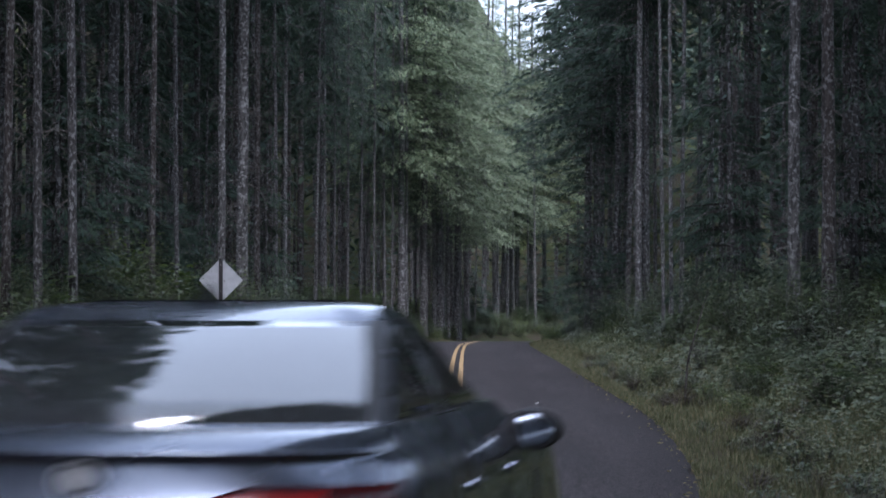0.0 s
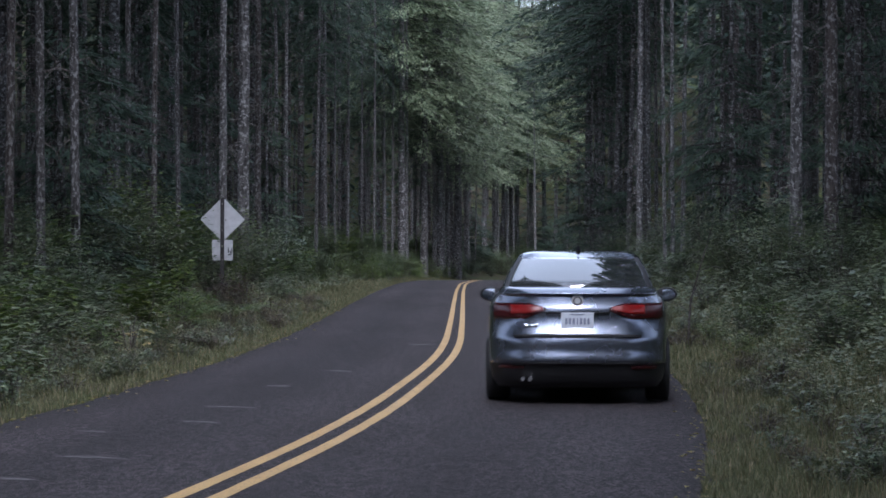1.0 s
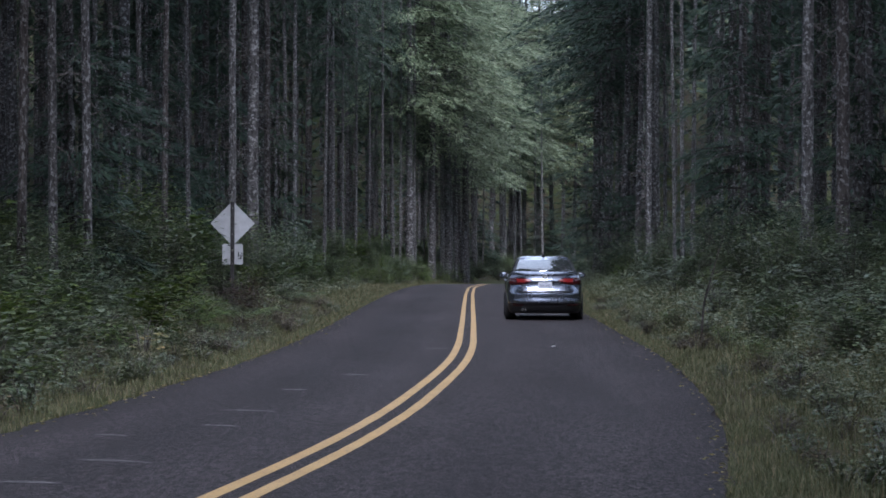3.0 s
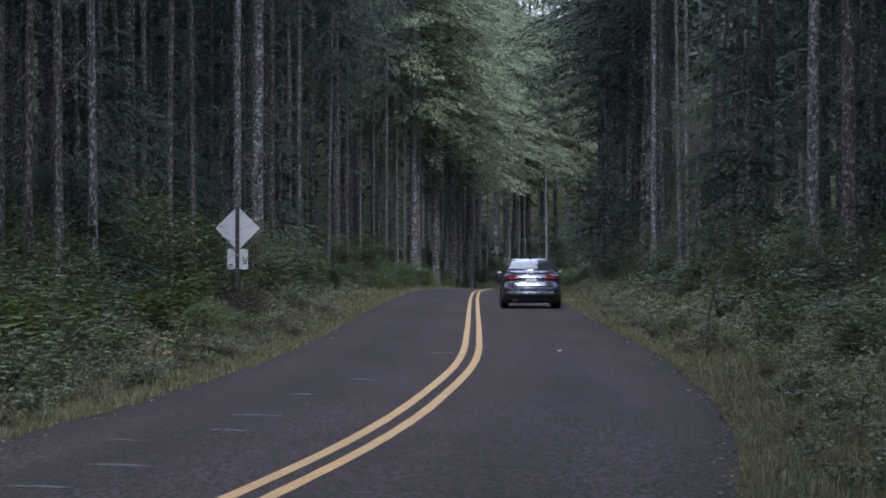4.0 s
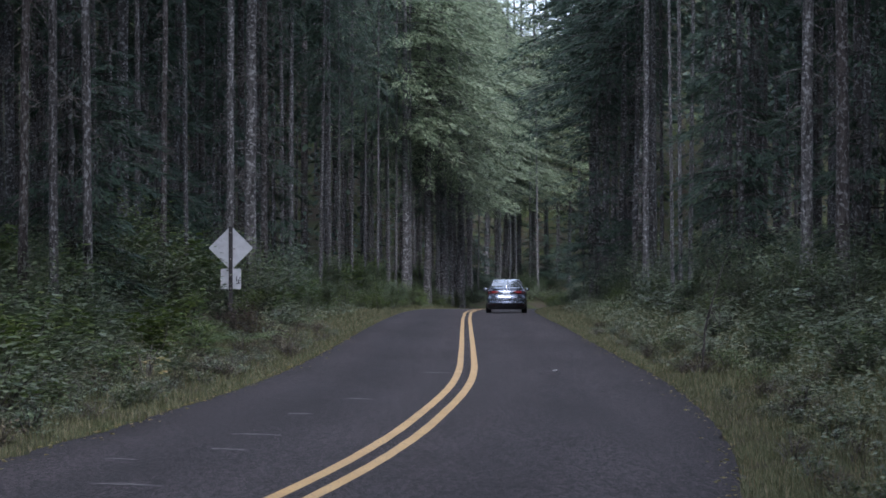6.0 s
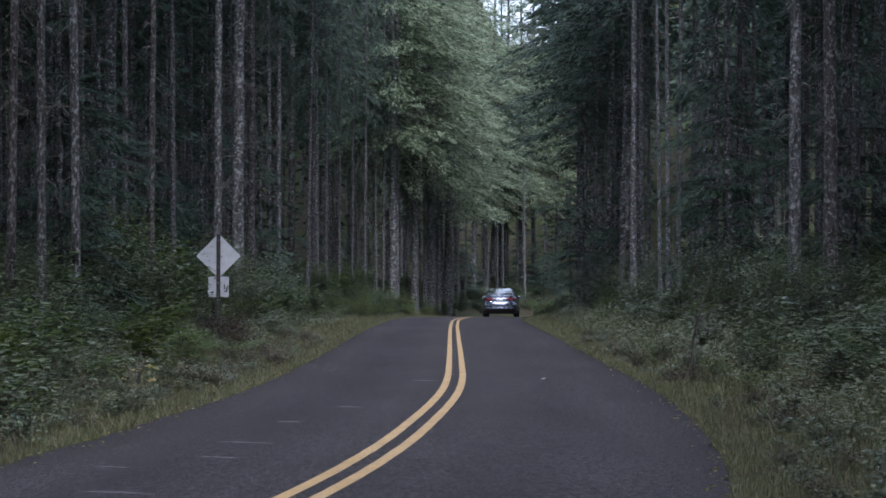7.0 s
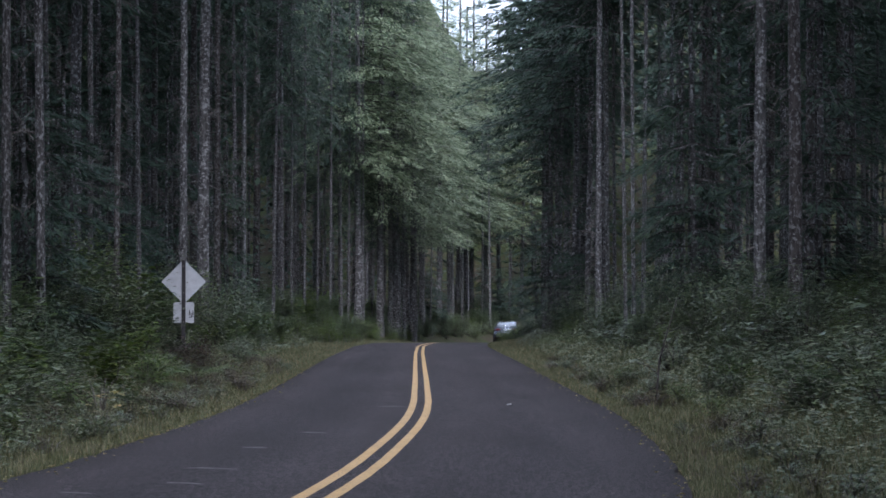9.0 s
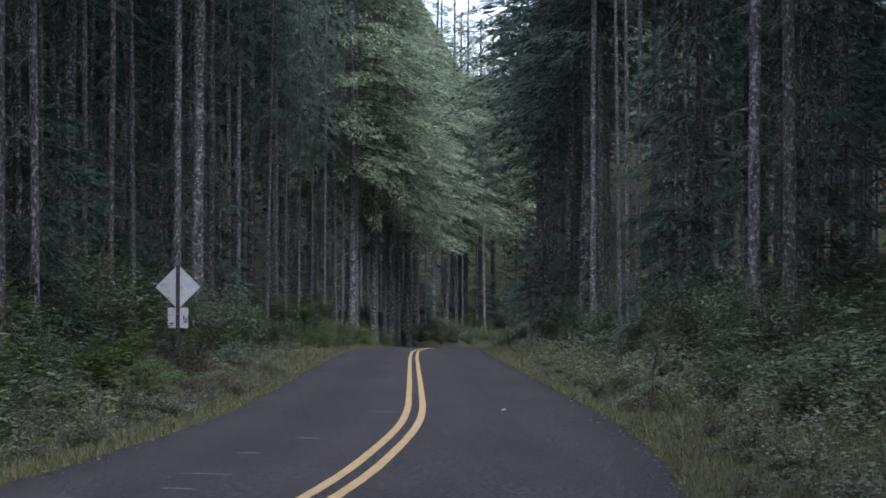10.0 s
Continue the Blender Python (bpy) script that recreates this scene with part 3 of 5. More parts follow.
    # mirrors
    for sgn in (1, -1):
        bm = bmesh.new()
        made = bmesh.ops.create_uvsphere(bm, u_segments=18, v_segments=12, radius=1)["verts"]
        for v in made:
            if v.co.y < -0.35:
                v.co.y = -0.35
        bmesh.ops.transform(bm, matrix=Matrix.Translation((sgn * 0.925, 2.70, 1.02)) @ Matrix.Diagonal((0.115, 0.11, 0.075, 1)), verts=made)
        mirror = part("door_mirror", bm, M_BLACK, car, "dark door mirror", True)
        facing = Matrix.Translation((sgn * 0.925, 2.6585, 1.02)) @ Matrix.Rotation(radians(-14 * sgn), 4, "Z") @ Matrix.Rotation(radians(93), 4, "X") @ Matrix.Diagonal((1.35, 0.86, 1, 1))
        part("mirror_bezel", disc(bmesh.new(), facing, 0.078, 0.006, 24), M_BLACK, mirror, "black mirror bezel")
        part("mirror_glass", disc(bmesh.new(), facing @ Matrix.Translation((0, 0, 0.005)), 0.066, 0.004, 24), M_MIRROR, mirror, "mirror glass")
        bm = bmesh.new()
        box(bm, sgn * 0.80, 2.72, 0.975, 0.16, 0.06, 0.03, 0.01)
        part("mirror_arm", bm, M_BLACK, mirror, "black mirror arm")
        # door handles and door seams on the flank
        for y in (1.55, 2.55):
            bm = bmesh.new()
            box(bm, sgn * 0.882, y, 0.90, 0.03, 0.2, 0.028, 0.01)
            part("door_handle", bm, M_PAINT, car, "painted door handle")
        for y in (1.42, 2.32, 3.25):
            bm = bmesh.new()
            box(bm, sgn * 0.8845, y, 0.60, 0.008, 0.008, 0.5)
            part("door_seam", bm, M_GAP, car)
        # bright line under the side windows
        s = Soup()
        s.tube([(sgn * 0.742, 0.85 + 0.2 * i, 1.085) for i in range(11)], [0.008] * 11, 6)
        part("window_trim", s.mesh("window_trim", M_CHROME, True), None, car, "thin chrome window trim")
    # wheels
    wheels = []
    for wy in WHEEL_Y:
        for sgn in (1, -1):
            wheel = new("wheel")
            wheel.parent = car
            tyre = Soup()
            prof = [(-0.115, 0.22), (-0.118, 0.27), (-0.105, 0.305), (-0.08, 0.317), (0.08, 0.317), (0.105, 0.305), (0.118, 0.27), (0.115, 0.22)]
            seg = 36
            for a in range(seg):
                t = 2 * math.pi * a / seg
                for x, r in prof:
                    tyre.v.append((x, r * math.cos(t), r * math.sin(t)))
            m = len(prof)
            for a in range(seg):
                for k in range(m):
                    tyre.f.append((a * m + k, a * m + (k + 1) % m, ((a + 1) % seg) * m + (k + 1) % m, ((a + 1) % seg) * m + k))
            part("tyre", tyre.mesh("tyre", M_RUBBER, True), None, wheel, "black rubber tyre")
            bm = bmesh.new()
            side = Matrix.Rotation(radians(90), 4, "Y")
            disc(bm, Matrix.Translation((sgn * 0.02, 0, 0)) @ side, 0.2, 0.06, 30)
            disc(bm, Matrix.Translation((sgn * 0.07, 0, 0)) @ side, 0.06, 0.06, 20)
            for k in range(5):
                box(bm, 0, 0.125, 0, 0.035, 0.2, 0.06, 0.01, Matrix.Translation((sgn * 0.075, 0, 0)) @ Matrix.Rotation(2 * math.pi * k / 5, 4, "X"))
            part("rim", bm, M_RIM, wheel, "five-spoke alloy rim")
            wheels.append((wheel, sgn * 0.782, wy))
    for wheel, x, y in wheels:
        wheel.location = (x, y, 0.317)
    return car, wheels


CAR, WHEELS = build_car()


# ---- the road sign, seen from its back ----
def build_sign():
    x, y = -5.62, 74.0
    z = gz(x, y)
    sign = new("road_sign")
    sign.location = (x, y, z)
    tagged(sign, "grey aluminium back of a diamond warning sign on a dark post", "road sign")
    mid = EYE + 0.90 - z
    bm = box(bmesh.new(), 0, 0, 0, 0.860, 0.006, 0.860, 0.0, Matrix.Translation((0, 0.05, mid)) @ Matrix.Rotation(radians(45), 4, "Y"))
    corner = [e for e in bm.edges if abs((e.verts[0].co - e.verts[1].co).normalized().y) > 0.9]
    bmesh.ops.bevel(bm, geom=corner, offset=0.04, segments=4, affect="EDGES", profile=0.5)
    part("diamond_panel", bm, M_ALU, sign, "bare weathered aluminium diamond")
    bm = box(bmesh.new(), 0, 0.05, mid - 0.842, 0.56, 0.006, 0.56)
    corner = [e for e in bm.edges if abs((e.verts[0].co - e.verts[1].co).normalized().y) > 0.9]
    bmesh.ops.bevel(bm, geom=corner, offset=0.03, segments=3, affect="EDGES", profile=0.5)
    plate = part("square_plate", bm, M_ALU, sign, "small square aluminium plate under the diamond")
    for dx, dz, w, h in ((0.16, 0.02, 0.03, 0.14), (0.21, -0.05, 0.025, 0.12), (0.25, 0.0, 0.02, 0.16), (0.19, -0.1, 0.1, 0.025)):
        part("scribble_bar", box(bmesh.new(), dx, 0.044, mid - 0.865 + dz, w, 0.004, h), M_POST, plate)
    bm = box(bmesh.new(), 0, 0, (mid + 0.59) / 2 - 0.2, 0.105, 0.085, mid + 0.59 + 0.4, 0.008)
    part("post", bm, M_POST, sign, "dark weathered post")
    for dx, dz in ((0, 0.42), (0, -0.3), (0.09, -0.02), (0, -0.75), (0, -1.1)):
        bm = disc(bmesh.new(), Matrix.Translation((dx, -0.05 if dx == 0 else 0.04, mid + dz)) @ Matrix.Rotation(radians(90), 4, "X"), 0.022, 0.02, 8)
        part("bolt", bm, M_BOLT, sign)


build_sign()


# ---- trees ----
def make_trunk(rnd, height, radius, name="trunk", material=None):
    s = Soup()
    n = 16
    lean = (rnd.uniform(-0.09, 0.09), rnd.uniform(-0.09, 0.09))
    pts, radii = [], []
    for i in range(n + 1):
        t = i / n
        z = height * t**1.15 - 0.5 * (i == 0)
        flare = 0.35 * math.exp(-z / 0.5) if z > 0 else 0.5
        pts.append((lean[0] * math.sin(t * 3) + 0.03 * rnd.uniform(-1, 1), lean[1] * math.sin(t * 2.4) + 0.03 * rnd.uniform(-1, 1), z))
        radii.append(radius * (1 + flare) * (1 - 0.75 * t) * rnd.uniform(0.96, 1.04) + 0.01)
    s.tube(pts, radii, 10)
    return s.mesh(name, material or M_BARK, True), pts


def make_twigs(rnd, low, high, count, reach):
    """Dead bare branches on the lower trunk."""
    s = Soup()
    for _ in range(count):
        z = rnd.uniform(low, high)
        a = rnd.uniform(0, 2 * math.pi)
        long = reach * rnd.uniform(0.25, 1.0)
        d = Vector((math.cos(a), math.sin(a), rnd.uniform(-0.35, 0.15)))
        p0 = Vector((0, 0, z))
        p1 = p0 + d * long * 0.5 + Vector((0, 0, rnd.uniform(-0.1, 0.1)))
        p2 = p0 + d * long + Vector((rnd.uniform(-0.2, 0.2), rnd.uniform(-0.2, 0.2), -0.25 * long))
        s.tube([p0, p1, p2], [0.022, 0.014, 0.005], 3)
        for _k in range(3):
            q = p1.lerp(p2, rnd.uniform(0, 0.9))
            e = q + Vector((rnd.uniform(-1, 1), rnd.uniform(-1, 1), rnd.uniform(-0.8, 0.3))) * 0.3 * long
            s.tube([q, e], [0.009, 0.003], 3)
    return s.mesh("dead_branch_whorl", M_TWIG)


def make_crown(rnd, low, top, reach, sprays, material, size=0.34, droop=0.35, step=0.55):
    """Whorls of drooping boughs, each set with hanging sprays of needles."""
    s, wood = Soup(), Soup()
    boughs = []
    z = low
    while z < top - 0.4:
        t = (z - low) / (top - low)
        long = reach * (1 - t**2.2) * (0.65 + 0.35 * min(1, t * 8))
        for _ in range(rnd.randint(4, 6)):
            boughs.append((z + rnd.uniform(-0.3, 0.3), rnd.uniform(0, 2 * math.pi), long * rnd.uniform(0.55, 1.12)))
        z += step * rnd.uniform(0.7, 1.3) * (1 + 0.6 * t)
    total = sum(b[2] for b in boughs)
    for z, a, long in boughs:
        out = Vector((math.cos(a), math.sin(a), 0))
        across = Vector((-out.y, out.x, 0))
        rise = rnd.uniform(-0.1, 0.25)

        def spot(u):
            return out * long * u + Vector((0, 0, z + long * (rise * u - droop * u * u)))
        if rnd.random() < 0.75:
            wood.tube([spot(0), spot(0.5), spot(1)], [0.035, 0.02, 0.004], 3)
        for _ in range(max(4, int(sprays * long / total))):
            u = rnd.uniform(0.12, 1.0) ** 0.8
            half = 0.30 * long * (1.05 - u) + 0.12
            side = rnd.uniform(-1, 1)
            p = spot(u) + across * side * half + Vector((0, 0, rnd.uniform(-0.12, 0.06) - 0.15 * abs(side) * half))
            d = (out * rnd.uniform(0.4, 1.0) + across * side * rnd.uniform(0.3, 1.1) + Vector((0, 0, rnd.uniform(-0.75, 0.05)))).normalized()
            k = size * rnd.uniform(0.55, 1.35)
            w = d.cross(Vector((rnd.uniform(-0.5, 0.5), rnd.uniform(-0.5, 0.5), 1))).normalized()
            s.blade(p, p + d * k, k * rnd.uniform(0.08, 0.16) * min(1.3, 0.75 + 0.55 * size), w, k * 0.06)
    return s.mesh("crown", material), wood.mesh("bough_frame", M_BARK_DARK)


def make_tree(seed, height, radius, low, reach, sprays, material, twigs=(2.0, 10.0, 40, 1.6), size=0.34, barkm=None, label="", droop=0.35, step=0.55):
    rnd = random.Random(seed)
    tree = new("conifer_tree")
    trunk, _pts = make_trunk(rnd, height, radius, "trunk", barkm)
    part("trunk", trunk, None, tree)
    if twigs:
        tagged(part("dead_branch_whorl", make_twigs(rnd, *twigs), None, tree, "thin bare dead branches"), kind="stuff")
    crown, boughs = make_crown(rnd, low, height + 0.6, reach, sprays, material, size, droop, step)
    part("crown", crown, None, tree, "drooping dark green needle sprays")
    tagged(part("bough_frame", boughs, None, tree, "thin brown boughs"), kind="stuff")
    return tagged(tree, label, "tree", "trees of the forest")


LONG = "tall slender conifer with a bare lichen-grey trunk"
KINDS = {
    # tall, bare to far up
    "a": make_tree(11, 34, 0.22, 11.5, 3.6, 3000, M_NEEDLE, (2.5, 12, 60, 1.6), size=0.45, label=LONG),
    "b": make_tree(12, 35, 0.21, 12.5, 3.7, 3000, M_NEEDLE, (1.5, 13, 70, 1.3), size=0.45, barkm=M_BARK_DARK, label="tall conifer with a brown bare trunk and dead twigs"),
    "g": make_tree(19, 33, 0.2, 12.0, 3.3, 3000, M_NEEDLE, (2.0, 12, 60, 1.5), size=0.42, barkm=M_BARK_PALE, label="tall conifer with a pale bare trunk spotted with lichen"),
    "h": make_tree(20, 30, 0.18, 20.5, 2.6, 3000, M_NEEDLE, (1.5, 8, 34, 1.4), size=0.3, barkm=M_BARK_PALE, label="conifer with a long bare pale lichen-grey trunk"),
    # foliage from about eight metres
    "c": make_tree(13, 32, 0.19, 8.8, 3.8, 7000, M_NEEDLE, (1.5, 8, 30, 1.4), size=0.32, label="dense dark conifer with foliage hanging above a bare trunk", step=0.5),
    "d": make_tree(14, 31, 0.18, 10.2, 3.4, 5200, M_NEEDLE, (1.5, 9, 34, 1.4), size=0.34, label=LONG),
    # spruce at the bend, needles coloured as lit by open sky
    "p": make_tree(15, 33, 0.20, 8.6, 4.6, 20000, M_NEEDLE_LIT, (1.5, 7, 26, 1.6), size=0.28, label="broad conifer at the bend of the road, skylight painted into its needles", droop=0.42, step=0.45),
    "q": make_tree(16, 31, 0.18, 9.2, 4.2, 17000, M_NEEDLE_LIT, (1.5, 7, 26, 1.6), size=0.28, label="conifer overhanging the bend of the road, skylight painted into its needles", droop=0.42, step=0.45),
    # dark, broad, overhanging the road
    "o": make_tree(23, 33, 0.11, 10.4, 4.5, 9500, M_NEEDLE, (1.5, 9, 26, 1.4), size=0.31, label="broad dark conifer overhanging the road", droop=0.38, step=0.5),
    # the same, as they stand deeper in the forest and down the road
    "e": make_tree(21, 34, 0.22, 10.0, 3.8, 2600, M_NEEDLE, (2.5, 12, 24, 1.6), size=0.5, label=LONG, step=1.4),
    "f": make_tree(22, 32, 0.20, 9.8, 3.7, 3600, M_NEEDLE, (2.5, 9, 20, 1.4), size=0.47, label="dense dark conifer deep in the forest", step=1.1),
    # young trees under the canopy
    "y": make_tree(17, 8.5, 0.07, 0.8, 1.9, 4000, M_NEEDLE, None, 0.23, label="young dark conifer growing in the shade"),
    "z": make_tree(18, 12.5, 0.10, 1.6, 2.5, 5200, M_NEEDLE, None, 0.26, label="young conifer with boughs almost to the ground"),
}
# the first of each kind stands far down the road behind
for i, ob in enumerate(KINDS.values()):
    ob.location = (-60 + 17 * i, -420, gz(-60 + 17 * i, -420))

RND = random.Random(7)
PLACED = []
RADIUS = {"a": 0.22, "b": 0.21, "c": 0.19, "d": 0.18, "p": 0.2, "q": 0.18, "e": 0.22, "f": 0.2, "g": 0.2, "h": 0.18, "o": 0.2, "y": 0.07, "z": 0.1}


def plant(kind, x, y, width=None, tall=1.0):
    girth = 1.0 if width is None else width / 2 / RADIUS[kind]
    girth = max(0.28, min(1.5, girth))
    # trees on bearings past the bend are shortened to let the sky in
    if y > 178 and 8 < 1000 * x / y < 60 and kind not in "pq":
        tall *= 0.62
    m = pose(x, y, gz(x, y) - 0.05, RND.uniform(-0.8, 0.8), RND.uniform(-0.8, 0.8), RND.uniform(0, 360)) @ Matrix.Diagonal((girth, girth, tall * RND.uniform(0.95, 1.06), 1))
    PLACED.append((x, y))
    return copy_thing(KINDS[kind], m)


def bearing(y, across):
    """The place that lies across (thousandths of the distance) from the eye's straight line, y metres off."""
    return across * y / 1000.0, y


# the front rows: distance, thousandths across, thickness of the trunk, kind
FRONT = [
    (45, -153.5, 0.16, "b"), (50, -163, 0.15, "a"), (48.3, -141.5, 0.17, "a"), (56, -136.5, 0.14, "b"), (51, -128.5, 0.18, "a"), (68.8, -125, 0.15, "d"),
    (66.7, -110, 0.15, "a"), (64.5, -101, 0.15, "b"), (77.4, -92, 0.14, "a"), (82.8, -76.3, 0.26, "g"), (86, -68.6, 0.40, "g"), (95.6, -63.3, 0.24, "b"),
    (107.6, -56.5, 0.18, "a"), (110, -53.4, 0.18, "g"), (128, -42.6, 0.17, "d"), (138, -39, 0.21, "c"), (140, -35.5, 0.14, "d"), (148, -30.8, 0.17, "d"), (156, -25.9, 0.15, "d"), (153, -21.2, 0.16, "d"),
    (162, -17.5, 0.16, "d"), (168, 1.4, 0.11, "h"), (171, 3.4, 0.12, "h"), (195, 13.2, 0.13, "h"), (201, 15.7, 0.13, "h"), (228, 29.9, 0.16, "h"), (176, -5.8, 0.12, "h"), (158, -14.5, 0.14, "c"), (161, -9.2, 0.17, "h"), (166, -2.5, 0.20, "h"), (170, 0.5, 0.18, "h"), (172, 4.4, 0.23, "h"), (175, 6.0, 0.25, "h"),
    (183, 10.5, 0.17, "h"), (226, 24, 0.25, "h"), (230, 27.5, 0.25, "h"), (234, 31, 0.26, "c"), (232, 34.9, 0.24, "h"), (226, 38.0, 0.2, "h"),
    # across the road
    (123.7, 62.7, 0.22, "c"), (128.3, 66, 0.19, "c"), (119.1, 70, 0.19, "d"), (97, 77.3, 0.24, "g"), (100, 80.4, 0.22, "g"), (105.2, 83.4, 0.15, "d"), (79, 87.2, 0.11, "g"), (78, 90.0, 0.12, "g"), (80, 93.4, 0.14, "g"),
    (100, 98.6, 0.12, "g"), (102, 100.6, 0.15, "g"), (98, 103.6, 0.19, "g"), (86, 117, 0.17, "b"), (95.6, 121, 0.18, "b"), (57, 136.2, 0.27, "g"), (55, 149.6, 0.28, "b"), (66, 154.6, 0.26, "b"), (62, 171, 0.15, "b"),
]
for y, across, width, kind in FRONT:
    plant(kind, *bearing(y, across), width)

# trees overhanging the bend, coloured as lit, and the dark boughs facing them
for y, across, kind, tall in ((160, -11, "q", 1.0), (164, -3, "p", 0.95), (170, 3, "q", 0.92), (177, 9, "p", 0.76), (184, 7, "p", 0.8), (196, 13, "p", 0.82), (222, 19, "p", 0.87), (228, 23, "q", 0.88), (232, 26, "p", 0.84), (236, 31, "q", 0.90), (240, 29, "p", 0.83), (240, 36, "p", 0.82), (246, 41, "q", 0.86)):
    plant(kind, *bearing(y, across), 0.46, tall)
for y, across, kind, tall in ((98, 79, "o", 1.0), (107, 73, "o", 0.97), (115, 68, "o", 0.95), (124, 62, "o", 0.9), (133, 57.5, "o", 0.86), (142, 57, "o", 0.82), (150, 60, "o", 0.8), (160, 66, "c", 1.0), (128, 72, "c", 1.0)):
    plant(kind, *bearing(y, across), 0.4, tall)

# young trees in the shade between the trunks
for y, across, kind in ((82, -108, "z"), (79.6, -104, "y"), (60.2, -121, "y"), (54, -133, "y"), (100.4, -60, "y"), (90.8, -82, "y"), (75.3, 113, "z"), (81.7, 108, "y"),
                        (110, 76, "y"), (116.9, 60, "z"), (139.7, 52, "z"), (167.1, 50, "z"), (155.7, 55, "y"), (184.3, 34, "z"), (195, 42, "z"), (58.1, 158, "z")):
    x, y = bearing(y, across)
    if abs(x - float(centre(y))) > 5.0:
        plant(kind, x, y, tall=RND.uniform(0.75, 1.1))

for _ in range(26):
    x, y = bearing(RND.uniform(186, 250), RND.uniform(12, 62))
    if abs(x - float(centre(y))) > 6:
        plant(RND.choice("yz"), x, y, tall=RND.uniform(0.5, 0.9))

# the forest behind them
NEAR_Y = ((-200, 44), (-154, 47), (-110, 69), (-68, 88), (-40, 126), (-10, 153), (10, 176), (40, 192), (62, 133), (80, 108), (106, 110), (120, 96), (136, 65), (170, 52), (250, 45))


def too_near(x, y):
    a = 1000 * x / y
    return y < np.interp(a, [p[0] for p in NEAR_Y], [p[1] for p in NEAR_Y]) + 5


tries = 0
wild = 0
while wild < 105 and tries < 6000:
    tries += 1
    y = RND.uniform(42, 260)
    s = RND.choice((-1, 1)) * RND.uniform(8, 48)
    x = float(centre(y)) + s
    if too_near(x, y) or abs(1000 * x / y) > 260 or any((x - a) ** 2 + (y - b) ** 2 < 7 for a, b in PLACED):
        continue
    plant(RND.choice("aebe" if y < 125 else "fcfd"), x, y, RND.uniform(0.2, 0.42))
    wild += 1
# beside and behind the camera: unseen, added to narrow the sky and fill reflections
for y in range(-110, 56, 8):
    for sgn in (-1, 1):
        for k in range(2):
            s = sgn * (7.4 + 6.0 * k + RND.uniform(-0.6, 2.0))
            yy = y + RND.uniform(-2.5, 2.5)
            x = float(centre(yy)) + s
            if yy > 5 and abs(x / yy) < 0.2:
                continue
            plant(RND.choice("eeef"), x, yy, RND.uniform(0.25, 0.45))


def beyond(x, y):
    """A wedge of bearings past the bend, its woods lowered to open the sky."""
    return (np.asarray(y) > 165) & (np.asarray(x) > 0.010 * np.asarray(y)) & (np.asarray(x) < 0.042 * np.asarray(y))


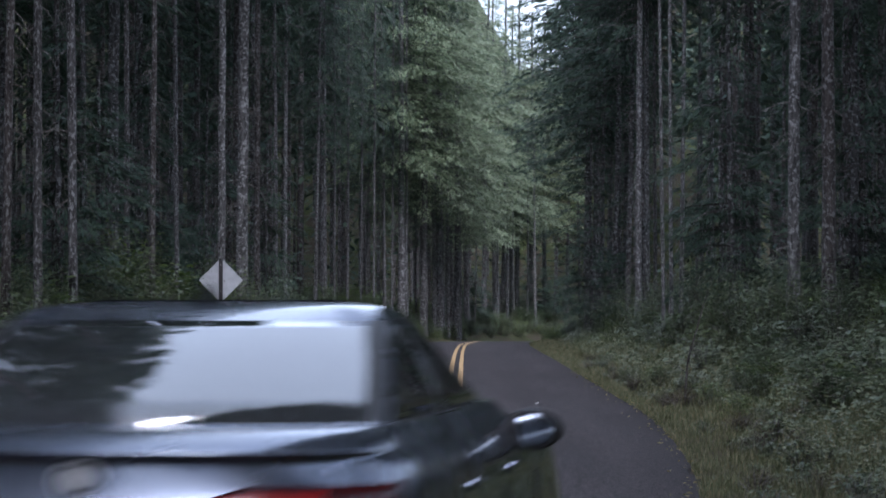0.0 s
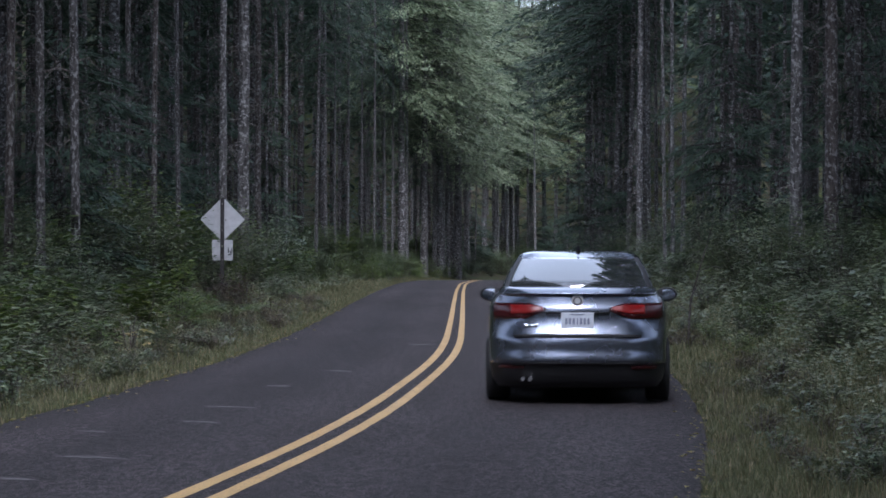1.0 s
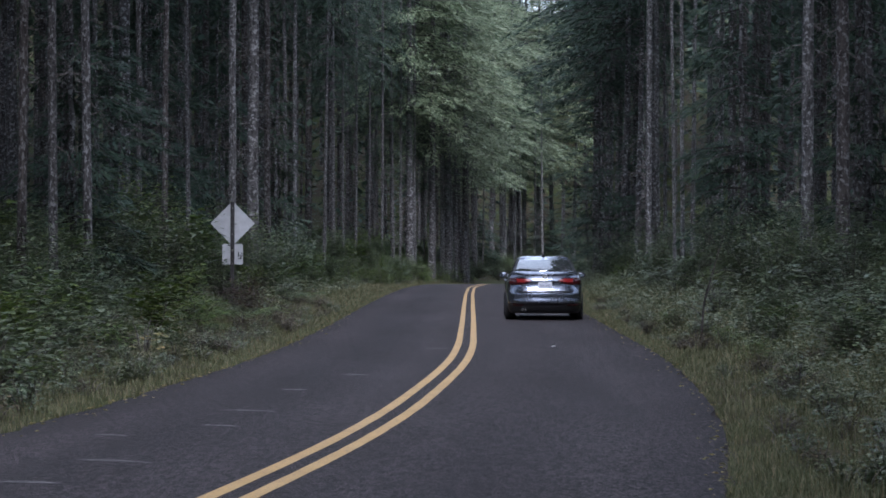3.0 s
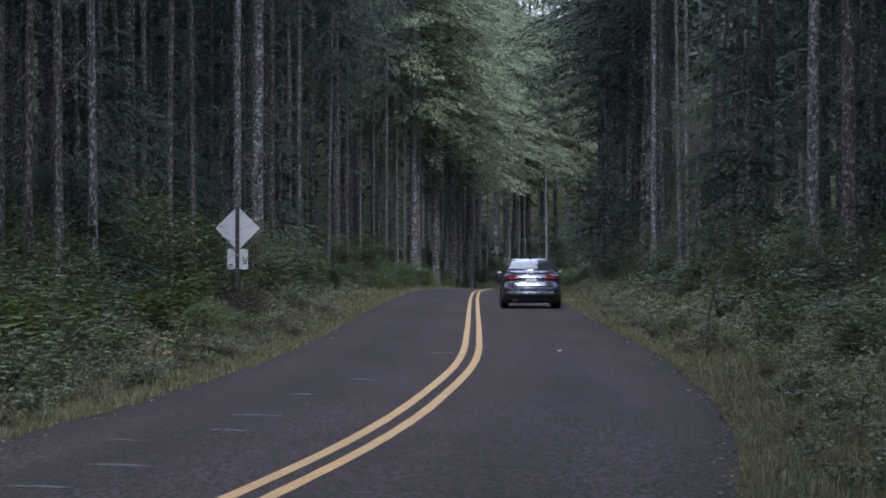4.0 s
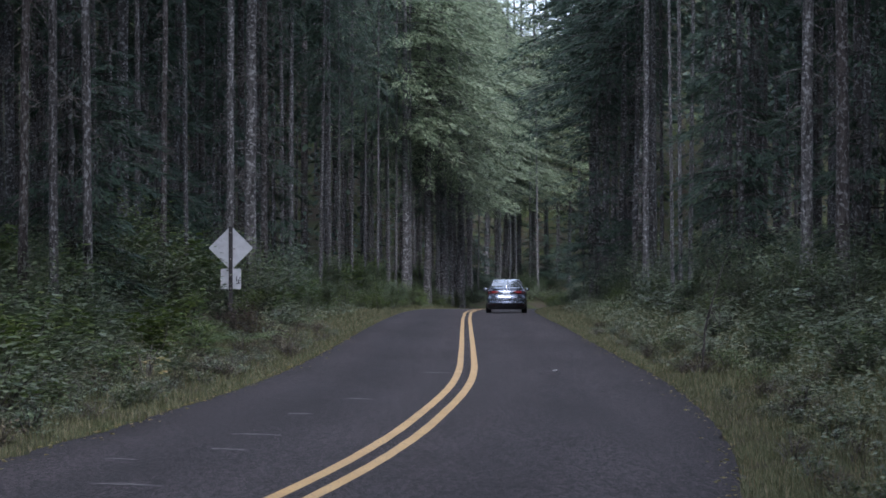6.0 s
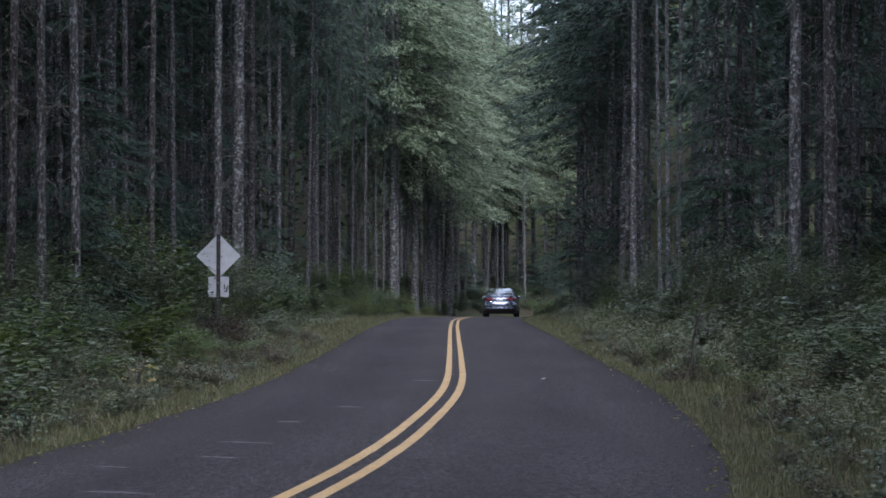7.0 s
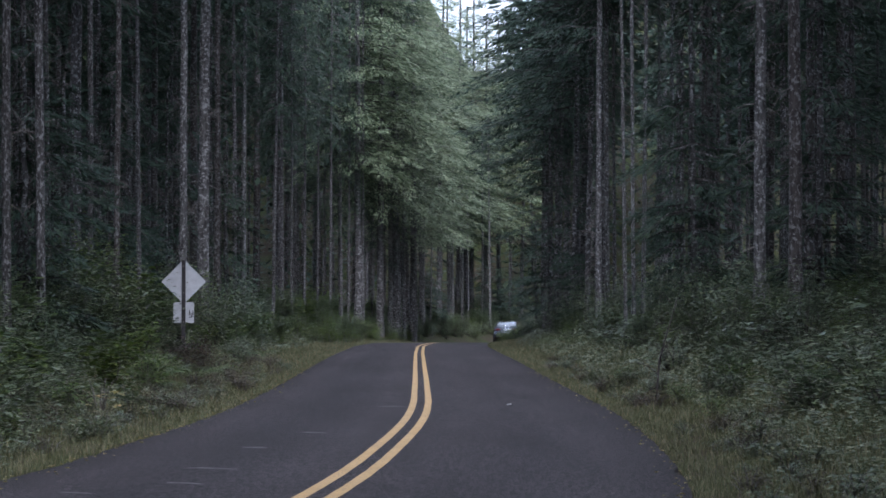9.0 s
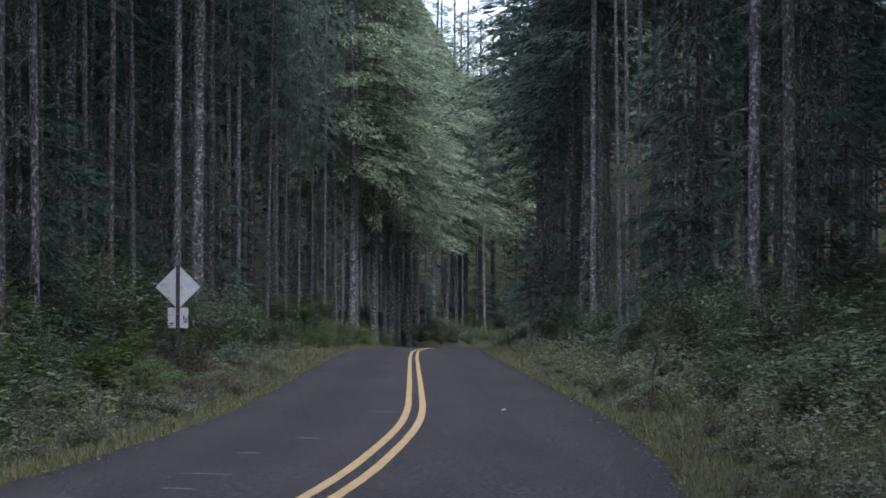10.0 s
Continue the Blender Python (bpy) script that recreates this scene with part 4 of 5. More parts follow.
def build_far_woods():
    """The depth of the forest on all sides: trunks and boughs that close every view between the nearer trees."""
    rnd = np.random.default_rng(3)
    spots = []
    while len(spots) < 900:
        y = rnd.uniform(-190, 340)
        x = float(centre(y)) + rnd.uniform(-66, 66)
        s = abs(x - float(centre(y)))
        if s < (20 if y < 100 else 11) and -150 < y < 300:
            continue
        if y > 5 and abs(x / y) < 0.25 and y < np.interp(1000 * x / y, [p[0] for p in NEAR_Y], [p[1] for p in NEAR_Y]) + 16:
            continue
        spots.append((x, y, gz(x, y)))
    s = Soup()
    for x, y, z in spots:
        r = rnd.uniform(0.1, 0.2)
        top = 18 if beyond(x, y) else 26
        s.tube([(x, y, z - 0.3), (x + rnd.uniform(-0.2, 0.2), y, z + 0.46 * top), (x, y, z + top)], [r * 1.2, r, r * 0.3], 5)
    trunks = new("far_trunks", s.mesh("far_trunks", M_BARK_DARK, True))
    tagged(trunks, "close-set dark trunks deep in the forest", "forest", kind="stuff")
    p = np.repeat(np.array(spots), 190, 0)
    n = len(p)
    h = np.where(rnd.random(n) < 0.24, 0.3 + 9.5 * rnd.random(n), 9.5 + 19 * rnd.random(n))
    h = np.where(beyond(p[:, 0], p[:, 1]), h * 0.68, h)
    reach = 3.4 * (1 - (h / 30) ** 2) * np.sqrt(rnd.random(n))
    a = rnd.random(n) * 2 * np.pi
    o = np.stack([p[:, 0] + np.cos(a) * reach, p[:, 1] + np.sin(a) * reach, p[:, 2] + h], 1)
    b = a + rnd.normal(0, 0.7, n)
    k = rnd.uniform(0.35, 0.8, n)[:, None]
    d = np.stack([np.cos(b), np.sin(b), rnd.uniform(-0.8, 0.1, n)], 1)
    w = np.stack([-np.sin(b), np.cos(b), rnd.uniform(-0.4, 0.4, n)], 1)
    v = np.stack([o, o + d * k * 0.5 + w * k * 0.26, o + d * k, o + d * k * 0.5 - w * k * 0.26], 1)
    quads = (4 * np.arange(n)[:, None] + np.arange(4)).tolist()
    ob = new("far_woods", mesh_of("far_woods", v.reshape(-1, 3).tolist(), quads, M_NEEDLE))
    tagged(ob, "dark green conifer boughs deep in the forest", "forest", kind="stuff")
    # high boughs added above the view, shading the forest; open over road and bend
    n = 140000
    y = rnd.uniform(-190, 320, n)
    off = np.where(rnd.random(n) < 0.5, 1, -1) * (6.2 + 66 * rnd.random(n) ** 1.2)
    x = centre(y) + off
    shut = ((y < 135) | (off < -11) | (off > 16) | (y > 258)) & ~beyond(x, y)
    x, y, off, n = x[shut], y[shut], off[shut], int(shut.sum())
    z = ground_z(x, y) + rnd.uniform(19, 31, n) - np.clip(9.5 - np.abs(off), 0, 3) * 0.8
    a = rnd.random(n) * 2 * np.pi
    k = rnd.uniform(1.2, 2.4, n)[:, None]
    d = np.stack([np.cos(a), np.sin(a), rnd.uniform(-0.5, 0.2, n)], 1)
    w = np.stack([-np.sin(a), np.cos(a), rnd.uniform(-0.3, 0.3, n)], 1)
    o = np.stack([x, y, z], 1)
    v = np.stack([o, o + d * k * 0.5 + w * k * 0.32, o + d * k, o + d * k * 0.5 - w * k * 0.32], 1)
    quads = (4 * np.arange(n)[:, None] + np.arange(4)).tolist()
    ob = new("forest_canopy", mesh_of("forest_canopy", v.reshape(-1, 3).tolist(), quads, M_NEEDLE))
    tagged(ob, "layer of conifer boughs added above the view to shade the forest", "forest", kind="stuff")


build_far_woods()


# ---- shrubs, ferns and grass ----
def make_shrub(seed, name, label, material, wide, tall, count, leaf, stalks=9, lobes=1):
    """Arching stems with leaves on all sides, denser outside."""
    rnd = random.Random(seed)
    stems, s = Soup(), Soup()
    tips = []
    for _ in range(stalks):
        a, r = rnd.uniform(0, 2 * math.pi), rnd.uniform(0.2, 1.0)
        e = Vector((math.cos(a) * r * wide / 2, math.sin(a) * r * wide / 2, tall * (1.05 - 0.5 * r * r) * rnd.uniform(0.7, 1.08)))
        b = Vector((e.x * 0.15, e.y * 0.15, 0))
        m = b.lerp(e, 0.55) + Vector((0, 0, 0.16 * tall))
        stems.tube([b, m, e], [0.011, 0.008, 0.003], 4)
        tips.append((b, m, e))
    per = max(1, count // stalks)
    for b, m, e in tips:
        for _ in range(per):
            u = rnd.uniform(0.15, 1.05)
            p = (b.lerp(m, u / 0.55) if u < 0.55 else m.lerp(e, (u - 0.55) / 0.45))
            spread = 0.20 * wide
            p = p + Vector((rnd.gauss(0, spread * 0.6), rnd.gauss(0, spread * 0.6), rnd.gauss(0, 0.09 * tall)))
            if p.z < 0.03:
                p.z = rnd.uniform(0.03, 0.2)
            a = rnd.uniform(0, 2 * math.pi)
            d = Vector((math.cos(a), math.sin(a), rnd.uniform(-0.35, 0.18)))
            k = leaf * rnd.uniform(0.6, 1.35)
            w = d.cross(Vector((rnd.uniform(-0.25, 0.25), rnd.uniform(-0.25, 0.25), 1))).normalized()
            s.blade(p, p + d * k, k * 0.36, w, -k * 0.08)
            if lobes > 1:
                for t in (-0.9, 0.9):
                    d2 = (d * math.cos(t) + w * math.sin(t))
                    w2 = d2.cross(Vector((0.1, 0, 1))).normalized()
                    s.blade(p, p + d2 * k * 0.75, k * 0.27, w2, -k * 0.06)
    shrub = new(name)
    tagged(part("stem_tangle", stems.mesh("stem_tangle", M_TWIG), None, shrub, "thin brown stems"), kind="stuff")
    part("foliage", s.mesh("foliage", material), None, shrub)
    return tagged(shrub, label, "shrub", "roadside shrubs")


def make_fern(seed):
    rnd = random.Random(seed)
    s, ribs = Soup(), Soup()
    for k in range(11):
        a = 2 * math.pi * k / 11 + rnd.uniform(-0.2, 0.2)
        out = Vector((math.cos(a), math.sin(a), 0))
        long = rnd.uniform(0.6, 0.95)
        up = rnd.uniform(0.55, 0.95)
        pts = [out * long * u + Vector((0, 0, long * (up * u - 0.75 * up * u * u))) for u in [i / 14 for i in range(15)]]
        ribs.tube(pts[::2], [0.006 * (1 - i / 9) + 0.001 for i in range(8)], 3)
        across = Vector((-out.y, out.x, 0))
        for i in range(1, 15):
            w = 0.15 * math.sin(math.pi * (i / 15) ** 0.7) + 0.01
            for sd in (-1, 1):
                tip = pts[i] + across * sd * w + out * 0.05 - Vector((0, 0, 0.02))
                s.blade(pts[i], tip, 0.022, out, 0.003)
    fern = new("fern")
    tagged(part("frond_rib_star", ribs.mesh("frond_rib_star", M_FERN), None, fern, "green frond ribs"), kind="stuff")
    part("frond_rosette", s.mesh("frond_rosette", M_FERN), None, fern)
    return tagged(fern, "green sword fern with arching fronds", "fern", "roadside ferns")


SHRUBS = {
    "s": make_shrub(31, "shrub", "dark green leafy shrub on the bank", M_SHRUB, 1.5, 1.25, 760, 0.11),
    "t": make_shrub(32, "shrub", "dark green leafy shrub on the bank", M_SHRUB, 1.9, 1.5, 900, 0.125, 12),
    "b": make_shrub(33, "bramble_bush", "tangled bramble bush with toothed leaves", M_BRAMBLE, 1.6, 0.9, 330, 0.105, 12, 3),
    "c": make_shrub(34, "bramble_bush", "tangled bramble bush with toothed leaves", M_BRAMBLE, 2.0, 1.1, 430, 0.115, 14, 3),
    "l": make_shrub(35, "young_shrub", "bright green young shrub at the forest edge", M_LIME, 1.3, 1.0, 620, 0.09, 10),
    "m": make_shrub(36, "vine_maple", "vine maple with a few yellowed leaves", M_LIME, 1.6, 1.6, 420, 0.15, 9, 3),
    "y": make_shrub(37, "autumn_sapling", "sapling with large yellow autumn leaves", M_AUTUMN, 0.8, 0.6, 7, 0.17, 7, 3),
    "u": make_shrub(41, "tall_shrub", "tall dark leafy shrub at the foot of the trees", M_SHRUB, 2.6, 2.4, 1500, 0.11, 16),
    "v": make_shrub(42, "tall_shrub", "tall yellow-green shrub at the foot of the trees", M_LIME, 2.4, 2.5, 1300, 0.11, 14),
    "k": make_shrub(43, "russet_shrub", "dark russet-leaved shrub near the sign post", M_RUSSET, 1.3, 0.9, 700, 0.08, 12),
    "n": make_shrub(44, "thimbleberry_bush", "spreading bush with large flat pale green leaves", M_BRAMBLE, 1.9, 1.15, 260, 0.14, 16, 3),
    "e": make_shrub(45, "dry_weed", "low straw-brown dry weed at the edge of the grass", M_STRAW, 0.8, 0.5, 330, 0.07, 14),
    "w": make_shrub(38, "low_weed", "low weedy plant at the edge of the grass", M_SHRUB, 0.8, 0.45, 300, 0.07, 10),
}
FERN = make_fern(40)
for i, ob in enumerate(list(SHRUBS.values()) + [FERN]):
    ob.location = (-70 + 6 * i, -400, gz(-70 + 6 * i, -400))


def bush(kind, x, y, k=1.0, squash=1.0):
    m = pose(x, y, gz(x, y) - 0.04, RND.uniform(-6, 6), RND.uniform(-6, 6), RND.uniform(0, 360)) @ Matrix.Diagonal((k, k, k * squash, 1))
    return copy_thing(SHRUBS[kind], m)


def in_sight(x, y, wide=0.19):
    return abs(x / y - 0.012) < wide


count = 0
tries = 0
spots = []
while count < 430 and tries < 14000:
    tries += 1
    y = 17 + 175 * RND.random() ** 1.5
    side = RND.choice((-1, 1, 1))
    s = side * (HALF + ((1.5 if y < 34 else 0.9) if side > 0 else 0.8 if y < 38 else 1.7) + 8.5 * RND.random() ** 1.2)
    x = float(centre(y)) + s
    gap = 0.5 + 0.005 * y
    if side > 0 and y > 55 and s < HALF + 2.6:
        continue
    if not in_sight(x, y) or any((x - a) ** 2 + (y - b) ** 2 < gap * gap for a, b in spots):
        continue
    spots.append((x, y))
    far = abs(s) - HALF
    kind = RND.choice("bbnewl") if far < 2.4 else RND.choice("snnbccl") if side > 0 else RND.choice("ssttlmc")
    if side < 0 and 42 < y < 73 and abs(1000 * x / y + 76) < 13:
        kind = "w"
    if kind == "n" and y > 60:
        kind = RND.choice("bsl")
    k = min(1.05, 0.30 + 0.17 * far) * RND.uniform(0.85, 1.15)
    if y > 60:
        k *= 1.15
    bush(kind, x, y, k, RND.uniform(0.8, 1.1))
    count += 1
# taller shrubs at the foot of the trees
for y, across, kind, k in ((52, -148, "u", 0.71), (50, -137, "u", 0.79), (54, -130, "u", 0.74), (56, -122, "u", 1.00), (58, -114, "v", 1.00), (57, -118, "u", 0.84), (61, -108, "u", 1.11), (62, -102, "u", 0.95), (66, -106, "v", 1.05), (47, -142, "u", 0.68),
                           (45, -150, "u", 0.74), (48, -128, "u", 0.63), (80, -95, "u", 0.79), (79, -84, "u", 0.84), (81, -72, "v", 0.89), (80, -66, "u", 0.84), (84, -62, "u", 0.84), (83, -78, "u", 1.00), (90, -58, "u", 0.95), (96, -52, "u", 0.84), (104, -46, "l", 0.95),
                           (112, -40, "l", 0.95), (120, -34, "l", 0.95), (128, -28, "l", 0.95), (136, -22, "l", 0.95), (142, -15, "l", 0.95), (150, -8, "l", 0.95), (157, -3, "s", 0.95), (165, 5, "s", 0.95), (171, 12, "s", 0.95), (178, 19, "l", 0.95), (184, 26, "l", 0.95),
                           (60, 118, "u", 0.74), (56, 126, "u", 0.79), (52, 140, "u", 0.68), (66, 110, "u", 0.79), (74, 100, "u", 0.84), (82, 90, "u", 0.84), (90, 82, "u", 0.84), (98, 76, "u", 0.84), (108, 70, "u", 0.89), (120, 62, "u", 0.89), (48, 152, "u", 0.68), (62, 134, "u", 0.74)):
    x, y = bearing(y, across)
    if abs(x - float(centre(y))) > HALF + 1.6:
        bush(kind, x, y, k, 1.05)
# leafy bushes on the low bank, nearest the road's edge
for y, across, kind, k in ((27, -168, "c", 0.8), (28.5, -158, "l", 0.7), (30, -165, "n", 0.85), (31, -150, "c", 0.75), (33, -158, "l", 0.9), (34, -143, "n", 0.75), (36, -150, "c", 0.95), (37.5, -138, "l", 0.8), (39, -158, "n", 1.0),
                           (40, -146, "c", 0.9), (42, -134, "n", 0.8), (43, -152, "l", 1.0), (45, -128, "c", 0.8), (46, -140, "n", 1.0), (48, -121, "l", 0.7), (49, -133, "c", 1.0), (52, -118, "n", 0.8), (54, -112, "c", 0.8), (57, -104, "n", 0.7), (35, -166, "l", 1.0)):
    bush(kind, *bearing(y, across), k, 0.85)
bush("k", -4.35, 65, 1.0)
bush("k", -4.9, 66.5, 0.9)
for x, y, k in ((-4.05, 56, 1.25), (-4.5, 50, 1.0), (-5.4, 60, 1.1)):
    copy_thing(FERN, pose(x, y, gz(x, y), 0, 0, RND.uniform(0, 360)) @ Matrix.Diagonal((k, k, k, 1)))
# the grassy outside of the bend
for y in range(126, 190, 2):
    for off in (-3.9, -5.0):
        x = float(centre(y)) + off + RND.uniform(-0.5, 0.3)
        bush(RND.choice("wwl"), x, y + RND.uniform(-1, 1), RND.uniform(0.6, 1.0), 0.9)
# low weeds in the verges
for _ in range(230):
    y = 16 + 62 * RND.random() ** 1.4
    side = RND.choice((-1, -1, 1))
    x = float(centre(y)) + side * (HALF + RND.uniform(0.35, 1.9 if side < 0 else 1.2))
    if in_sight(x, y):
        bush(RND.choice("wee" if side < 0 and y > 45 else "wwe"), x, y, RND.uniform(0.4, 0.8), RND.uniform(0.7, 1.2))
# along the edge of the forest far off, where the road bends
for y in range(132, 232, 3):
    for off in (-4.6, -6.2, 6.4 if y < 170 else 4.4, 7.8):
        x = float(centre(y)) + off + RND.uniform(-0.7, 0.7)
        bush(RND.choice("llsbc"), x, y + RND.uniform(-1.2, 1.2), RND.uniform(0.8, 1.3), 0.9)
bush("l", -4.5, 50, 0.9)
bush("m", -4.9, 47, 0.75)
for x, y in ((-4.1, 38), (-4.75, 38.5)):
    bush("y", x, y, RND.uniform(0.8, 1.2))
for _ in range(70):
    y = 20 + 100 * RND.random()
    s = RND.choice((-1, -1, 1)) * (HALF + RND.uniform(1.8, 7))
    x = float(centre(y)) + s
    if in_sight(x, y):
        k = RND.uniform(0.6, 1.1)
        copy_thing(FERN, pose(x, y, gz(x, y), 0, 0, RND.uniform(0, 360)) @ Matrix.Diagonal((k, k, k, 1)))


def build_dead_sapling():
    """A leaning dead sapling with bare dark twigs on the bank."""
    rnd = random.Random(51)
    tree = new("dead_sapling")
    x, y = bearing(44, 97)
    tree.location = (x, y, gz(x, y))
    s = Soup()
    s.tube([(0, 0, -0.1), (0.06, 0, 0.7), (0.3, 0.1, 1.5), (0.42, 0.1, 1.9)], [0.022, 0.016, 0.01, 0.004], 6)
    part("stem", s.mesh("stem", M_BARK_DARK, True), None, tree)
    for i in range(9):
        u = 0.3 + 0.17 * i
        p = Vector((0.05 + 0.12 * u * u * 0.6, 0.03 * u, u))
        e = p + Vector((rnd.uniform(-0.7, 0.5), rnd.uniform(-0.4, 0.4), rnd.uniform(-0.45, 0.35)))
        b = Soup()
        b.tube([p, p.lerp(e, 0.5) + Vector((0, 0, 0.06)), e], [0.009, 0.006, 0.002], 4)
        for _ in range(4):
            q = p.lerp(e, rnd.uniform(0.35, 0.95))
            b.tube([q, q + Vector((rnd.uniform(-0.2, 0.2), rnd.uniform(-0.2, 0.2), rnd.uniform(-0.25, 0.1)))], [0.004, 0.0015], 3)
        part("twig", b.mesh("twig", M_BARK_DARK), None, tree)
    tagged(tree, "leaning dead sapling with bare dark twigs", "dead tree")


build_dead_sapling()


def build_bank_cover():
    """Low leafy cover that closes the banks between the bushes: small leaves held flat in uneven mounds."""
    rnd = np.random.default_rng(12)
    count = 230000
    y = 16 + 150 * rnd.random(count) ** 1.9
    side = np.where(rnd.random(count) < 0.62, 1.0, -1.0)
    off = HALF + np.where(side > 0, 1.25, 1.7) + 8.5 * rnd.random(count) ** 1.3
    x = centre(y) + side * off
    mound = 0.5 + 0.5 * np.sin(x * 2.1 + 1.7 * np.sin(y * 0.8)) * np.sin(y * 1.3 + 1.1 * np.sin(x * 1.4))
    keep = (np.abs(x / y - 0.012) < 0.19) & (rnd.random(count) < 0.45 + 0.55 * mound)
    keep &= ~((side < 0) & (y < 74) & (np.abs(1000 * x / y + 76) < 10))
    x, y, off, mound, side = x[keep], y[keep], off[keep], mound[keep], side[keep]
    n = len(x)
    rise = np.clip((off - HALF - 1.2) / 1.6, 0.12, 1)
    z = ground_z(x, y) + (0.05 + (0.12 + 0.5 * mound) * rise * rnd.random(n) ** 0.6)
    a = rnd.random(n) * 2 * np.pi
    size = (0.05 + 0.0003 * y) * rnd.uniform(0.6, 1.6, n)
    d = np.stack([np.cos(a), np.sin(a), rnd.uniform(-0.45, 0.2, n)], 1) * size[:, None]
    w = np.stack([-np.sin(a), np.cos(a), rnd.uniform(-0.35, 0.35, n)], 1) * (size * rnd.uniform(0.28, 0.42, n))[:, None]
    o = np.stack([x, y, z], 1)
    v = np.stack([o, o + d * 0.45 + w, o + d, o + d * 0.45 - w], 1)
    v[:, 0, 2] -= 0.1 * size
    base = 4 * np.arange(n)[:, None]
    tris = (base + np.array([0, 1, 2])).tolist() + (base + np.array([0, 2, 3])).tolist()
    ob = new("bank_cover", mesh_of("bank_cover", v.reshape(-1, 3).tolist(), tris, M_COVER))
    tagged(ob, "low leafy undergrowth covering the banks beside the road", "undergrowth", kind="stuff")


build_bank_cover()


def build_grass():
    """Blades along both verges, long and thin, some of them seeding and dry."""
    rnd = np.random.default_rng(5)
    count = 230000
    y = 14 + 170 * rnd.random(count) ** 2.1
    side = np.where(rnd.random(count) < 0.5, 1.0, -1.0)
    wide = np.where(side > 0, np.where(y > 45, 3.4, 2.7), 3.4)
    off = HALF - 0.06 + wide * rnd.random(count) ** 1.4
    x = centre(y) + side * off
    clump = np.sin(x * 5.1 + 1.3 * y) * np.sin(y * 3.7 - x) * 0.5 + 0.5
    keep = (np.abs(x / y - 0.012) < 0.19) & (rnd.random(count) < 0.35 + 0.65 * clump)
    x, y, off, clump = x[keep], y[keep], off[keep], clump[keep]
    n = len(x)
    z = ground_z(x, y)
    tall = (0.03 + 0.12 * np.clip((off - HALF) / 1.1, 0, 1) * rnd.random(n) ** 0.9 + 0.07 * clump) * rnd.uniform(0.6, 1.3, n)
    a = rnd.random(n) * 2 * np.pi
    lean = tall * rnd.uniform(0.2, 1.1, n)
    w = (0.0013 + 0.00006 * y) * rnd.uniform(0.7, 1.5, n)
    dx, dy = np.cos(a), np.sin(a)
    v = np.empty((n, 5, 3))
    v[:, 0] = np.stack([x - dy * w, y + dx * w, z - 0.02], 1)
    v[:, 1] = np.stack([x + dy * w, y - dx * w, z - 0.02], 1)
    mx, my, mz = x + dx * lean * 0.35, y + dy * lean * 0.35, z + tall * 0.62
    v[:, 2] = np.stack([mx + dy * w * 0.8, my - dx * w * 0.8, mz], 1)
    v[:, 3] = np.stack([mx - dy * w * 0.8, my + dx * w * 0.8, mz], 1)
    v[:, 4] = np.stack([x + dx * lean, y + dy * lean, z + tall], 1)
    base = 5 * np.arange(n)[:, None]
    quads = (base + np.array([0, 1, 2, 3])).tolist()
    tris = (base + np.array([3, 2, 4])).tolist()
    ob = new("verge_grass", mesh_of("verge_grass", v.reshape(-1, 3).tolist(), quads + tris, M_GRASS))
    tagged(ob, "long green and straw-coloured grass along the verges", "grass", kind="stuff")


def build_litter():
    """Fallen twigs and leaves at the edge of the asphalt, and one white scrap in the lane."""
    rnd = random.Random(9)
    s = Soup()
    for _ in range(700):
        y = 15 + 70 * rnd.random() ** 1.6
        off = rnd.choice((-1, 1)) * (HALF - abs(rnd.gauss(0, 0.16)))
        x = float(centre(y)) + off
        a = rnd.uniform(0, 6.28)
        d = Vector((math.cos(a), math.sin(a), 0.1))
        k = rnd.uniform(0.02, 0.06)
        z = 0.009
        s.blade((x, y, z), Vector((x, y, z)) + d * k, k * 0.4, Vector((-d.y, d.x, 0)), k * 0.2)
    tagged(new("fallen_leaves", s.mesh("fallen_leaves", M_AUTUMN)), "small fallen leaves along the edge of the asphalt", "leaves", kind="stuff")
    bm = box(bmesh.new(), 0, 0, 0.012, 0.07, 0.05, 0.016, 0.005)
    for v in bm.verts:
        v.co.z += 0.008 * math.sin(v.co.x * 80)
    scrap = part("paper_scrap", bm, M_PAPER)
    y = 43.4
    scrap.location = ((990 - 784) / 4800 * y, y, 0.008)
    tagged(scrap, "small crumpled white scrap lying on the asphalt", "litter")


build_grass()
build_litter()


# dark trees under the ones coloured as lit
for y, across, tall in ((164, -9, 0.6), (158, -17, 0.62), (168, -2, 0.5), (160, -24, 0.7)):
    plant("c", *bearing(y, across), 0.17, tall)
